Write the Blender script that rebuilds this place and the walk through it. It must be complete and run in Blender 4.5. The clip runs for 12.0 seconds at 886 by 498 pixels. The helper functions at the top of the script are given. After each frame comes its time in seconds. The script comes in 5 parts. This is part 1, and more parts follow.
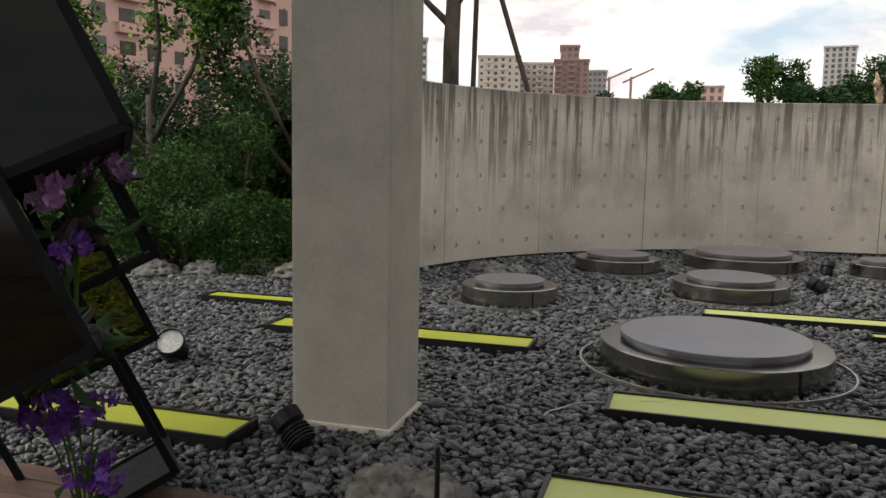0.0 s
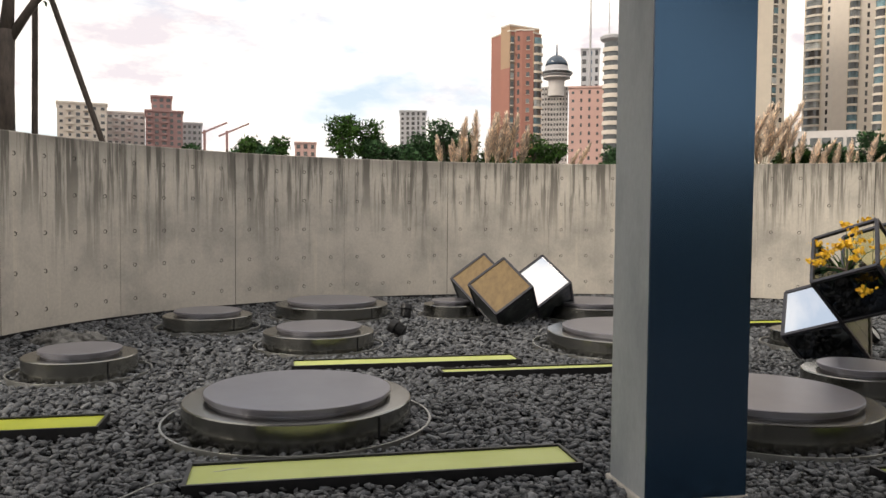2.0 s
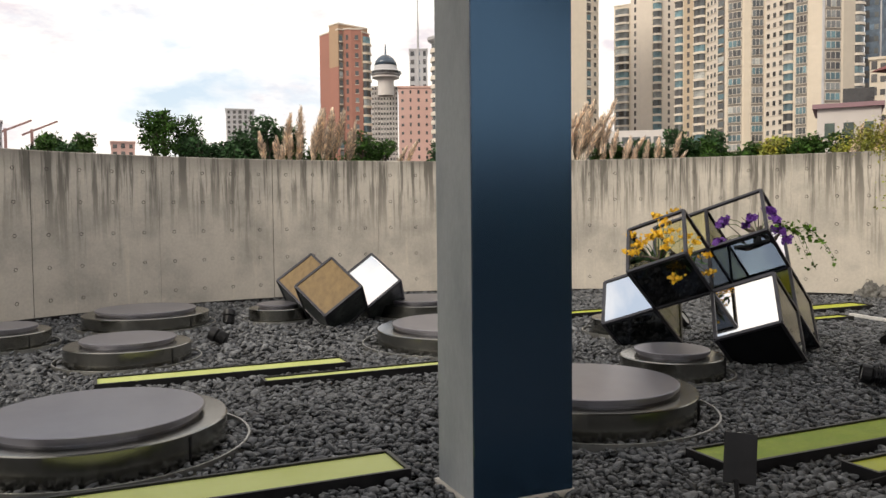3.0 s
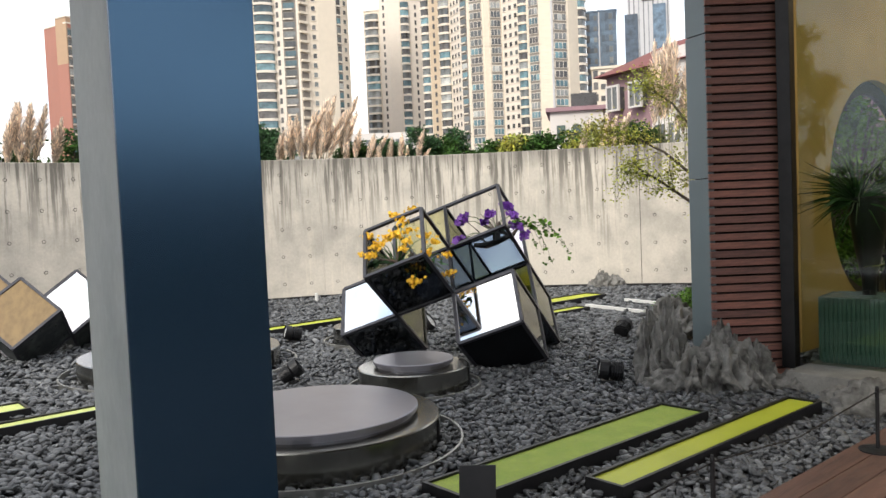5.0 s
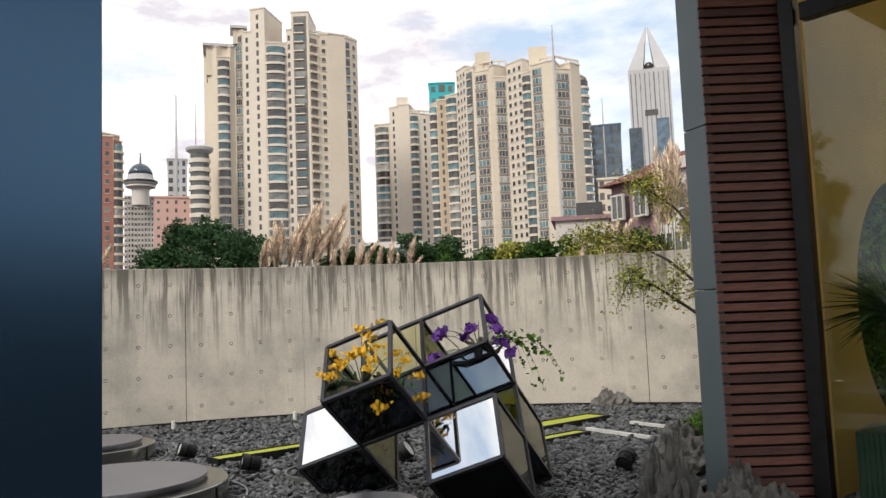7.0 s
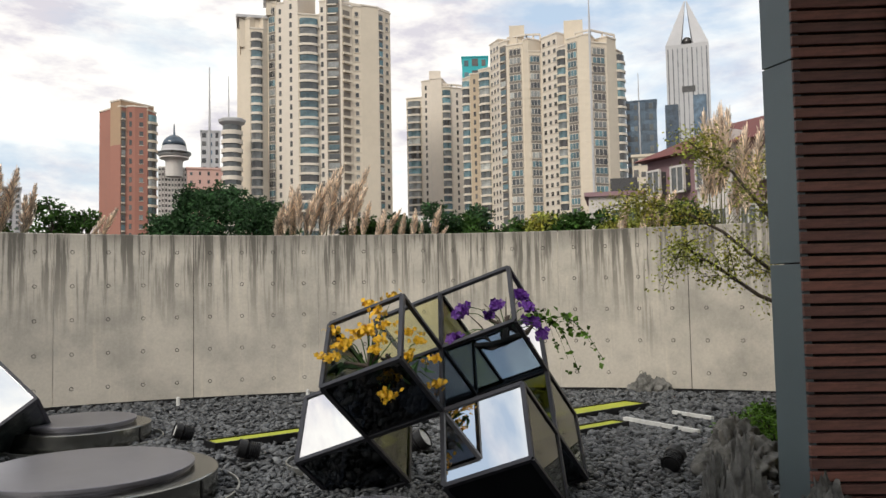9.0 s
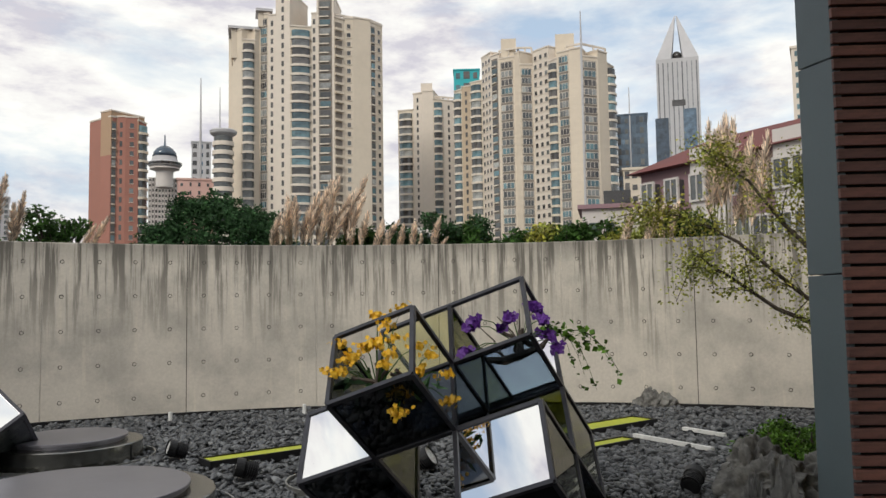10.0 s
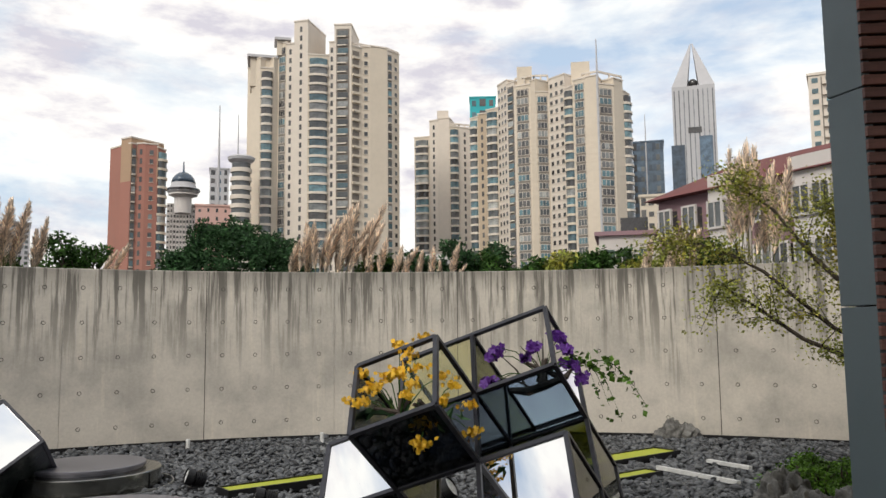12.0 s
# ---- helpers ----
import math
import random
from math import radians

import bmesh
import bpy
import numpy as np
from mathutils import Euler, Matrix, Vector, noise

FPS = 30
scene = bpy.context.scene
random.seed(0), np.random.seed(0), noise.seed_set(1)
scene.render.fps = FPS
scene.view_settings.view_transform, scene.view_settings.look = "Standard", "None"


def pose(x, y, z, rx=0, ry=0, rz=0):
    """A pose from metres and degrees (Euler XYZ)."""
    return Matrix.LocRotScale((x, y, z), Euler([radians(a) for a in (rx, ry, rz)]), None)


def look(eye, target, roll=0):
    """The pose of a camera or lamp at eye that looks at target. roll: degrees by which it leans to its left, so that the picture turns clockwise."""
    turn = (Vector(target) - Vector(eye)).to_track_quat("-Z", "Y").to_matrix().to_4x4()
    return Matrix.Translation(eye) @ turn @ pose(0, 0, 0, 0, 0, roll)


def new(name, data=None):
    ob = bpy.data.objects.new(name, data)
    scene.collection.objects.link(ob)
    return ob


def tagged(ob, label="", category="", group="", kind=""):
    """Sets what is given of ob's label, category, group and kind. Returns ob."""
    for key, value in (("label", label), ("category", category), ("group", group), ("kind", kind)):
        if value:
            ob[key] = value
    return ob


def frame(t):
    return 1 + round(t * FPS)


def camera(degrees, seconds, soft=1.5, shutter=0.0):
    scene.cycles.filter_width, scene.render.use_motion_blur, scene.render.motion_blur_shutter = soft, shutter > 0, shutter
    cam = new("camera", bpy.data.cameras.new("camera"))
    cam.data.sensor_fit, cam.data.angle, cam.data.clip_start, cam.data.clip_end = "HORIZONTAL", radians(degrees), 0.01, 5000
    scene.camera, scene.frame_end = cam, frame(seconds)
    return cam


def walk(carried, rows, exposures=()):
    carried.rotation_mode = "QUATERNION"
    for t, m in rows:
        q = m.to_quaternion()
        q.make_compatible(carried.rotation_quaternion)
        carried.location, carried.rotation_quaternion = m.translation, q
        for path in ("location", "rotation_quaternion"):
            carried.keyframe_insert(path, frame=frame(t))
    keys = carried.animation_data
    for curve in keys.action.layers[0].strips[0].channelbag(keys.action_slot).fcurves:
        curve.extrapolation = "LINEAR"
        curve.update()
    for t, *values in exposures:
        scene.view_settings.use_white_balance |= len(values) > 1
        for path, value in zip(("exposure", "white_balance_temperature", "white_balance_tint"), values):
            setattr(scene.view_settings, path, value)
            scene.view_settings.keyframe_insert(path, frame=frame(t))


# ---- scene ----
cam = camera(58.6, 12.0)
PATH = [
    (0, (-0.473, -1.224, 1.537), (-1.035, 0.68, 1.3), 1.1),
    (0.5, (-0.439, -1.171, 1.523), (-0.713, 0.801, 1.33), 0.5),
    (1, (-0.425, -1.136, 1.525), (-0.437, 0.857, 1.359), 0.6),
    (1.5, (-0.378, -1.1, 1.53), (-0.181, 0.886, 1.406), 0.5),
    (2, (-0.302, -0.987, 1.543), (0.105, 0.969, 1.453), 0.5),
    (2.5, (-0.197, -0.882, 1.541), (0.405, 1.023, 1.461), 0.0),
    (3, (-0.134, -0.749, 1.521), (0.67, 1.08, 1.429), -0.6),
    (3.5, (-0.063, -0.576, 1.514), (0.898, 1.173, 1.394), -1.4),
    (3.7, (-0.028, -0.476, 1.511), (0.991, 1.241, 1.385), -1.2),
    (5.3, (0.706, -0.134, 1.496), (2.054, 1.341, 1.421), -2.5),
    (5.5, (0.78, -0.097, 1.501), (2.144, 1.365, 1.459), -2.5),
    (6, (1.01, -0.019, 1.518), (2.358, 1.457, 1.588), -2.3),
    (6.5, (1.234, 0.162, 1.54), (2.551, 1.659, 1.693), -2.4),
    (7, (1.41, 0.3, 1.528), (2.706, 1.813, 1.703), -2.2),
    (7.5, (1.622, 0.431, 1.527), (2.908, 1.955, 1.676), -1.5),
    (7.7, (1.662, 0.503, 1.534), (2.947, 2.031, 1.667), -1.4),
    (9.5, (2.174, 1.199, 1.513), (3.404, 2.772, 1.631), -1.0),
    (10, (2.158, 1.34, 1.517), (3.414, 2.89, 1.663), -0.9),
    (10.5, (2.141, 1.382, 1.528), (3.4, 2.922, 1.732), -0.6),
    (11, (2.163, 1.407, 1.538), (3.413, 2.947, 1.794), -0.6),
    (11.5, (2.155, 1.408, 1.539), (3.391, 2.96, 1.786), -0.7),
    (12, (2.138, 1.402, 1.537), (3.36, 2.971, 1.75), -0.6),
]
walk(cam, [(t, look(eye, target, roll)) for t, eye, target, roll in PATH],
     [(0, 0.62, 6800, 8), (1.5, 0.75, 6900, 9), (3.5, 0.7, 6900, 9), (5.5, 1.4, 6250, 7), (6.5, 0.70, 6450, 7), (7.5, 0.64, 6500, 7), (9.5, 0.40, 6450, 6), (11, 0.24, 6200, 6), (12, 0.44, 6400, 7)])

# ---- world, sun and exposure ----
world = bpy.data.worlds.new("evening_sky")
scene.world = world
world.use_nodes = True
wt = world.node_tree
for n in list(wt.nodes):
    wt.nodes.remove(n)


def node(tree, kind, **values):
    n = tree.nodes.new(kind)
    for k, v in values.items():
        n.inputs[k.replace("_", " ")].default_value = v
    return n


def wire(tree, a, b):
    tree.links.new(a, b)


def ramp(tree, fac, stops):
    n = tree.nodes.new("ShaderNodeValToRGB")
    els = n.color_ramp.elements
    while len(els) < len(stops):
        els.new(0.5)
    for e, (p, c) in zip(els, stops):
        e.position = p
        e.color = (*c, 1) if len(c) == 3 else c
    wire(tree, fac, n.inputs["Fac"])
    return n.outputs["Color"]


def mixed(tree, fac, a, b, how="MIX"):
    n = tree.nodes.new("ShaderNodeMixRGB")
    n.blend_type = how
    for slot, v in (("Fac", fac), ("Color1", a), ("Color2", b)):
        if hasattr(v, "is_linked"):
            wire(tree, v, n.inputs[slot])
        else:
            n.inputs[slot].default_value = v if slot == "Fac" else (*v, 1)
    return n.outputs["Color"]


SUN_EL, SUN_AZ = 36.0, 250.0
sky = wt.nodes.new("ShaderNodeTexSky")
sky.sky_type = "NISHITA"
sky.sun_disc = False
sky.sun_elevation = radians(SUN_EL)
sky.sun_rotation = radians(SUN_AZ)
sky.dust_density = 1.5
dim = mixed(wt, 1.0, sky.outputs["Color"], (0.105, 0.105, 0.105), "MULTIPLY")
tc = wt.nodes.new("ShaderNodeTexCoord")
mp = wt.nodes.new("ShaderNodeMapping")
mp.inputs["Scale"].default_value = (1.6, 1.6, 4.6)
mp.inputs["Location"].default_value = (0.35, 0.2, 0.1)
wire(wt, tc.outputs["Generated"], mp.inputs["Vector"])
big = node(wt, "ShaderNodeTexNoise", Scale=1.7, Detail=8.0, Roughness=0.56, Distortion=0.25)
wire(wt, mp.outputs["Vector"], big.inputs["Vector"])
small = node(wt, "ShaderNodeTexNoise", Scale=4.2, Detail=6.0, Roughness=0.6)
wire(wt, mp.outputs["Vector"], small.inputs["Vector"])
cover = ramp(wt, big.outputs["Fac"], [(0.36, (0, 0, 0)), (0.52, (1, 1, 1))])
cloud = ramp(wt, small.outputs["Fac"], [(0.36, (0.64, 0.60, 0.66)), (0.46, (0.88, 0.83, 0.82)), (0.56, (1.0, 0.965, 0.92))])
blue = mixed(wt, 0.55, dim, (0.66, 0.76, 0.90))
sky_col = mixed(wt, cover, blue, cloud)
bg = wt.nodes.new("ShaderNodeBackground")
bg.inputs["Strength"].default_value = 0.86
wire(wt, sky_col, bg.inputs["Color"])
out = wt.nodes.new("ShaderNodeOutputWorld")
wire(wt, bg.outputs["Background"], out.inputs["Surface"])

sun = new("sun", bpy.data.lights.new("sun", "SUN"))
sun.data.energy = 1.4
sun.data.angle = radians(22)
sun.data.color = (1.0, 0.92, 0.82)
a, e = radians(SUN_AZ), radians(SUN_EL)
sun.matrix_world = look((0, 0, 0), (-math.sin(a) * math.cos(e), -math.cos(a) * math.cos(e), -math.sin(e)))

# ---- materials ----


def material(name, base, rough=0.7, metal=0.0, vary=0.25, scale=6.0, fine=60.0, bump=0.15, size=0.01, stretch=(1, 1, 1), tint=None, random_kind="", spec=0.5):
    """A surface with colour variation at a broad and a fine scale, and fine relief."""
    m = bpy.data.materials.new(name)
    m.use_nodes = True
    t = m.node_tree
    b = t.nodes["Principled BSDF"]
    co = t.nodes.new("ShaderNodeTexCoord")
    mpn = t.nodes.new("ShaderNodeMapping")
    mpn.inputs["Scale"].default_value = stretch
    wire(t, co.outputs["Object"], mpn.inputs["Vector"])
    n1 = node(t, "ShaderNodeTexNoise", Scale=scale, Detail=5.0, Roughness=0.6)
    n2 = node(t, "ShaderNodeTexNoise", Scale=fine, Detail=4.0, Roughness=0.65)
    wire(t, mpn.outputs["Vector"], n1.inputs["Vector"])
    wire(t, mpn.outputs["Vector"], n2.inputs["Vector"])
    other = tint or tuple(c * (1 - vary * 1.6) for c in base)
    bright = tuple(min(1.0, c * (1 + vary * 0.6)) for c in base)
    c1 = ramp(t, n1.outputs["Fac"], [(0.32, other), (0.55, base), (0.74, bright)])
    c2 = ramp(t, n2.outputs["Fac"], [(0.3, (1 - vary,) * 3), (0.7, (1 + vary * 0.3,) * 3)])
    col = mixed(t, 1.0, c1, c2, "MULTIPLY")
    if random_kind:
        if random_kind == "island":
            g = t.nodes.new("ShaderNodeNewGeometry").outputs["Random Per Island"]
        else:
            g = t.nodes.new("ShaderNodeObjectInfo").outputs["Random"]
        wide = [(0.0, (0.38, 0.38, 0.40)), (0.5, (0.92, 0.92, 0.93)), (0.8, (1.25, 1.25, 1.24)), (1.0, (1.9, 1.87, 1.82))]
        slight = [(0.0, (0.66, 0.70, 0.74)), (0.5, (0.96, 0.96, 0.98)), (1.0, (1.32, 1.24, 1.2))]
        r = ramp(t, g, slight if random_kind == "object_slight" else wide)
        col = mixed(t, 1.0, col, r, "MULTIPLY")
    wire(t, col, b.inputs["Base Color"])
    wear = 0.02 if metal > 0.5 else 0.1
    rr = ramp(t, n2.outputs["Fac"], [(0.3, (max(0.02, rough - wear),) * 3), (0.7, (min(1, rough + wear),) * 3)])
    wire(t, rr, b.inputs["Roughness"])
    b.inputs["Metallic"].default_value = metal
    b.inputs["Specular IOR Level"].default_value = spec
    if bump:
        bp = node(t, "ShaderNodeBump", Strength=bump, Distance=size)
        wire(t, n2.outputs["Fac"], bp.inputs["Height"])
        wire(t, bp.outputs["Normal"], b.inputs["Normal"])
    return m


def streaked_concrete():
    """Board-smooth grey concrete with dark rain streaks that run down from the coping."""
    m = material("cast_concrete", (0.545, 0.50, 0.435), 0.86, vary=0.12, scale=1.1, fine=26, bump=0.12, size=0.006, tint=(0.37, 0.345, 0.305))
    t = m.node_tree
    b = t.nodes["Principled BSDF"]
    old = b.inputs["Base Color"].links[0].from_socket
    co = t.nodes.new("ShaderNodeTexCoord")
    mpn = t.nodes.new("ShaderNodeMapping")
    mpn.inputs["Scale"].default_value = (1, 1, 0.05)
    wire(t, co.outputs["Object"], mpn.inputs["Vector"])
    n = node(t, "ShaderNodeTexNoise", Scale=8.5, Detail=5.0, Roughness=0.68)
    wire(t, mpn.outputs["Vector"], n.inputs["Vector"])
    length = node(t, "ShaderNodeTexNoise", Scale=1.7, Detail=3.0)
    wire(t, mpn.outputs["Vector"], length.inputs["Vector"])
    sep = t.nodes.new("ShaderNodeSeparateXYZ")
    wire(t, co.outputs["Object"], sep.inputs["Vector"])
    # the reach of the stains below the coping varies along the wall
    down = t.nodes.new("ShaderNodeMath")
    down.operation = "SUBTRACT"
    down.inputs[0].default_value = 2.5
    wire(t, sep.outputs["Z"], down.inputs[1])
    reach = t.nodes.new("ShaderNodeMath")
    reach.operation = "MULTIPLY"
    wire(t, length.outputs["Fac"], reach.inputs[0])
    reach.inputs[1].default_value = 3.0
    ratio = t.nodes.new("ShaderNodeMath")
    ratio.operation = "DIVIDE"
    wire(t, down.outputs[0], ratio.inputs[0])
    wire(t, reach.outputs[0], ratio.inputs[1])
    fade = ramp(t, ratio.outputs[0], [(0.0, (1, 1, 1)), (0.35, (0.75, 0.75, 0.75)), (1.0, (0, 0, 0))])
    st = ramp(t, n.outputs["Fac"], [(0.48, (0, 0, 0)), (0.57, (1, 1, 1))])
    both = mixed(t, 1.0, fade, st, "MULTIPLY")
    band = ramp(t, down.outputs[0], [(0.0, (0.75, 0.75, 0.75)), (0.1, (0.5, 0.5, 0.5)), (0.32, (0, 0, 0))])
    band_n = node(t, "ShaderNodeTexNoise", Scale=2.2, Detail=5.0)
    wire(t, co.outputs["Object"], band_n.inputs["Vector"])
    band = mixed(t, 1.0, band, ramp(t, band_n.outputs["Fac"], [(0.3, (0.25, 0.25, 0.25)), (0.65, (1, 1, 1))]), "MULTIPLY")
    dirt = mixed(t, 1.0, both, band, "SCREEN")
    bright = ramp(t, n.outputs["Fac"], [(0.3, (1.14, 1.13, 1.1)), (0.42, (1, 1, 1))])
    old = mixed(t, 1.0, old, bright, "MULTIPLY")
    col = mixed(t, dirt, old, (0.115, 0.105, 0.09))
    wire(t, col, b.inputs["Base Color"])
    return m


def glass_material(name, colour, rough=0.0, clear=0.75):
    """A thin pane: part clear, part glossy."""
    m = bpy.data.materials.new(name)
    m.use_nodes = True
    t = m.node_tree
    for n in list(t.nodes):
        t.nodes.remove(n)
    o = t.nodes.new("ShaderNodeOutputMaterial")
    tr = t.nodes.new("ShaderNodeBsdfTransparent")
    tr.inputs["Color"].default_value = (*colour, 1)
    gl = t.nodes.new("ShaderNodeBsdfGlossy")
    gl.inputs["Roughness"].default_value = rough
    mx = t.nodes.new("ShaderNodeMixShader")
    lw = t.nodes.new("ShaderNodeLayerWeight")
    lw.inputs["Blend"].default_value = 0.5
    fr = t.nodes.new("ShaderNodeMath")
    fr.operation = "POWER"
    wire(t, lw.outputs["Facing"], fr.inputs[0])
    fr.inputs[1].default_value = 5.0
    ad = t.nodes.new("ShaderNodeMath")
    ad.operation = "ADD"
    ad.use_clamp = True
    wire(t, fr.outputs[0], ad.inputs[0])
    ad.inputs[1].default_value = 1 - clear
    wire(t, ad.outputs[0], mx.inputs["Fac"])
    wire(t, tr.outputs[0], mx.inputs[1])
    wire(t, gl.outputs[0], mx.inputs[2])
    wire(t, mx.outputs[0], o.inputs["Surface"])
    return m


M_CONC = streaked_concrete()
M_HOLE = material("tie_hole_shadowed_mortar", (0.075, 0.068, 0.06), 0.9, vary=0.2)
M_SEAM = material("pale_joint_mortar", (0.62, 0.58, 0.52), 0.9, vary=0.15)
M_PILLAR = material("smooth_column_concrete", (0.42, 0.40, 0.355), 0.8, vary=0.12, scale=2.2, fine=40, bump=0.1, size=0.004, tint=(0.33, 0.32, 0.285))
M_PILLAR_B = material("grey_column_plaster", (0.40, 0.42, 0.42), 0.7, vary=0.12, scale=2.6, fine=35, bump=0.08, size=0.004, stretch=(1, 1, 0.5), tint=(0.30, 0.32, 0.325))
M_CLAD = material("dark_blue_steel", (0.05, 0.105, 0.18), 0.24, 0.8, vary=0.04, scale=0.8, fine=30, bump=0.0)
M_STEEL = material("brushed_steel", (0.30, 0.295, 0.27), 0.22, 1.0, vary=0.05, scale=2.0, fine=14, bump=0.0, stretch=(1, 1, 0.15))
M_LID = material("matt_grey_lid", (0.22, 0.215, 0.245), 0.30, 0.55, vary=0.07, scale=3, fine=120, bump=0.02, size=0.001)
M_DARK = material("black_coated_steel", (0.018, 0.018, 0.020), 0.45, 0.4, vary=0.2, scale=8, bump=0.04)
M_FRAME = material("dark_grey_frame", (0.055, 0.055, 0.065), 0.4, 0.5, vary=0.2, scale=8, bump=0.04)
M_LIME = material("lime_painted_board", (0.50, 0.55, 0.17), 0.5, vary=0.06, scale=2, fine=70, bump=0.03, tint=(0.45, 0.5, 0.13))
M_YEL = material("bright_lime_board", (0.42, 0.46, 0.03), 0.5, vary=0.07, scale=2, fine=70, bump=0.03)
M_MOSS = material("duckweed_sheet", (0.27, 0.35, 0.04), 0.7, vary=0.3, scale=7, fine=120, bump=0.5, size=0.006, tint=(0.22, 0.33, 0.03))
M_GROUND = material("dark_gravel_bed", (0.035, 0.036, 0.040), 0.95, vary=0.5, scale=30, fine=120, bump=0.6, size=0.02)
M_PEB = material("grey_river_pebble", (0.108, 0.114, 0.122), 0.5, vary=0.25, scale=24, fine=180, bump=0.15, size=0.002, random_kind="island")
M_PEB1 = material("grey_river_pebble_single", (0.108, 0.114, 0.122), 0.5, vary=0.25, scale=24, fine=180, bump=0.15, size=0.002, random_kind="object")
M_SLAT = material("red_brown_timber", (0.23, 0.10, 0.075), 0.62, vary=0.3, scale=3, fine=30, bump=0.3, size=0.004, stretch=(1.5, 1.5, 14), tint=(0.12, 0.06, 0.048), random_kind="object_slight")
M_GREYMETAL = material("blue_grey_painted_metal", (0.165, 0.205, 0.22), 0.5, 0.1, vary=0.06, scale=1.5, bump=0.02)
M_SLAB = material("pale_sill_stone", (0.21, 0.205, 0.19), 0.8, vary=0.2, scale=4, fine=60)
M_ROCK = material("weathered_scholar_rock", (0.20, 0.195, 0.182), 0.9, vary=0.35, scale=6, fine=22, bump=0.5, size=0.02, tint=(0.075, 0.072, 0.067))
M_OCHRE = material("ochre_plaster", (0.50, 0.355, 0.13), 0.85, vary=0.1, scale=1.5)
M_DECK = material("dark_deck_timber", (0.10, 0.052, 0.038), 0.6, vary=0.3, scale=3, fine=40, bump=0.25, stretch=(1, 8, 8), random_kind="object")
M_BLACK = material("dull_black_panel", (0.010, 0.011, 0.013), 0.6, 0.0, vary=0.2, bump=0.0, spec=0.08)
M_MIRROR = bpy.data.materials.new("silver_mirror")
M_MIRROR.use_nodes = True
_b = M_MIRROR.node_tree.nodes["Principled BSDF"]
_b.inputs["Base Color"].default_value = (0.88, 0.88, 0.89, 1)
_b.inputs["Metallic"].default_value = 1.0
_b.inputs["Roughness"].default_value = 0.015
M_BLACKMIRROR = glass_material("smoked_glass", (0.20, 0.22, 0.25), 0.0, 0.92)
M_OLIVEPALE = glass_material("pale_olive_film_glass", (0.90, 0.88, 0.66), 0.02, 0.95)
M_SMOKE = glass_material("grey_tinted_glass", (0.45, 0.52, 0.58), 0.0, 0.95)
M_OLIVE = glass_material("olive_film_glass", (0.36, 0.38, 0.13), 0.02, 0.94)
M_PANE = glass_material("clear_shop_glass", (0.80, 0.84, 0.78), 0.0, 0.955)
M_WOODP = material("veneered_panel", (0.215, 0.14, 0.055), 0.55, vary=0.18, scale=2, fine=24, bump=0.06, stretch=(9, 9, 0.8), tint=(0.165, 0.105, 0.042))
M_MARBLE = material("dark_veined_panel", (0.018, 0.023, 0.024), 0.35, vary=0.5, scale=9, fine=25, bump=0.05, tint=(0.09, 0.10, 0.098))
M_LEAF = material("dark_green_leaf", (0.045, 0.105, 0.018), 0.65, vary=0.3, scale=4, random_kind="island", bump=0, spec=0.2)
M_LEAF2 = material("deep_green_leaf", (0.042, 0.10, 0.036), 0.65, vary=0.3, scale=4, random_kind="island", bump=0, spec=0.2)
M_LEAF3 = material("yellow_green_leaf", (0.27, 0.30, 0.045), 0.6, vary=0.3, scale=3, random_kind="island", bump=0, tint=(0.36, 0.31, 0.04))
M_LEAF4 = material("fresh_green_leaf", (0.10, 0.21, 0.022), 0.6, vary=0.3, scale=3, random_kind="island", bump=0, spec=0.25)
M_BARK = material("grey_brown_bark", (0.095, 0.075, 0.062), 0.9, vary=0.35, scale=8, fine=50, bump=0.6, size=0.01, stretch=(1, 1, 0.3))
M_PLUME = material("pale_pampas_plume", (0.86, 0.70, 0.55), 0.9, vary=0.2, scale=6, fine=60, bump=0, random_kind="island")
M_STALK = material("dry_grass_stalk", (0.17, 0.17, 0.06), 0.8, vary=0.3, random_kind="island", bump=0)
M_PETAL_Y = material("yellow_orchid_petal", (0.82, 0.49, 0.02), 0.5, vary=0.15, random_kind="", bump=0)
M_PETAL_P = material("violet_orchid_petal", (0.13, 0.03, 0.30), 0.5, vary=0.2, bump=0)
M_PETAL_M = material("mauve_orchid_petal", (0.50, 0.25, 0.55), 0.5, vary=0.2, bump=0)
M_TEAL = material("teal_glazed_ceramic", (0.035, 0.10, 0.095), 0.3, vary=0.4, scale=5, fine=40, stretch=(3, 3, 0.3), bump=0.2, tint=(0.10, 0.17, 0.13))
M_LENS = material("frosted_lamp_lens", (0.70, 0.71, 0.70), 0.3, vary=0.2, scale=40, fine=90)
M_WHITE = material("white_painted_bar", (0.66, 0.66, 0.64), 0.7, vary=0.12)
M_STEEL_RIM = material("thin_steel_rim", (0.38, 0.38, 0.36), 0.4, 0.9, vary=0.1)


def facade(name, c, vary=0.06):
    return material(name, c, 0.85, vary=vary, scale=0.05, fine=0.6, bump=0.0)


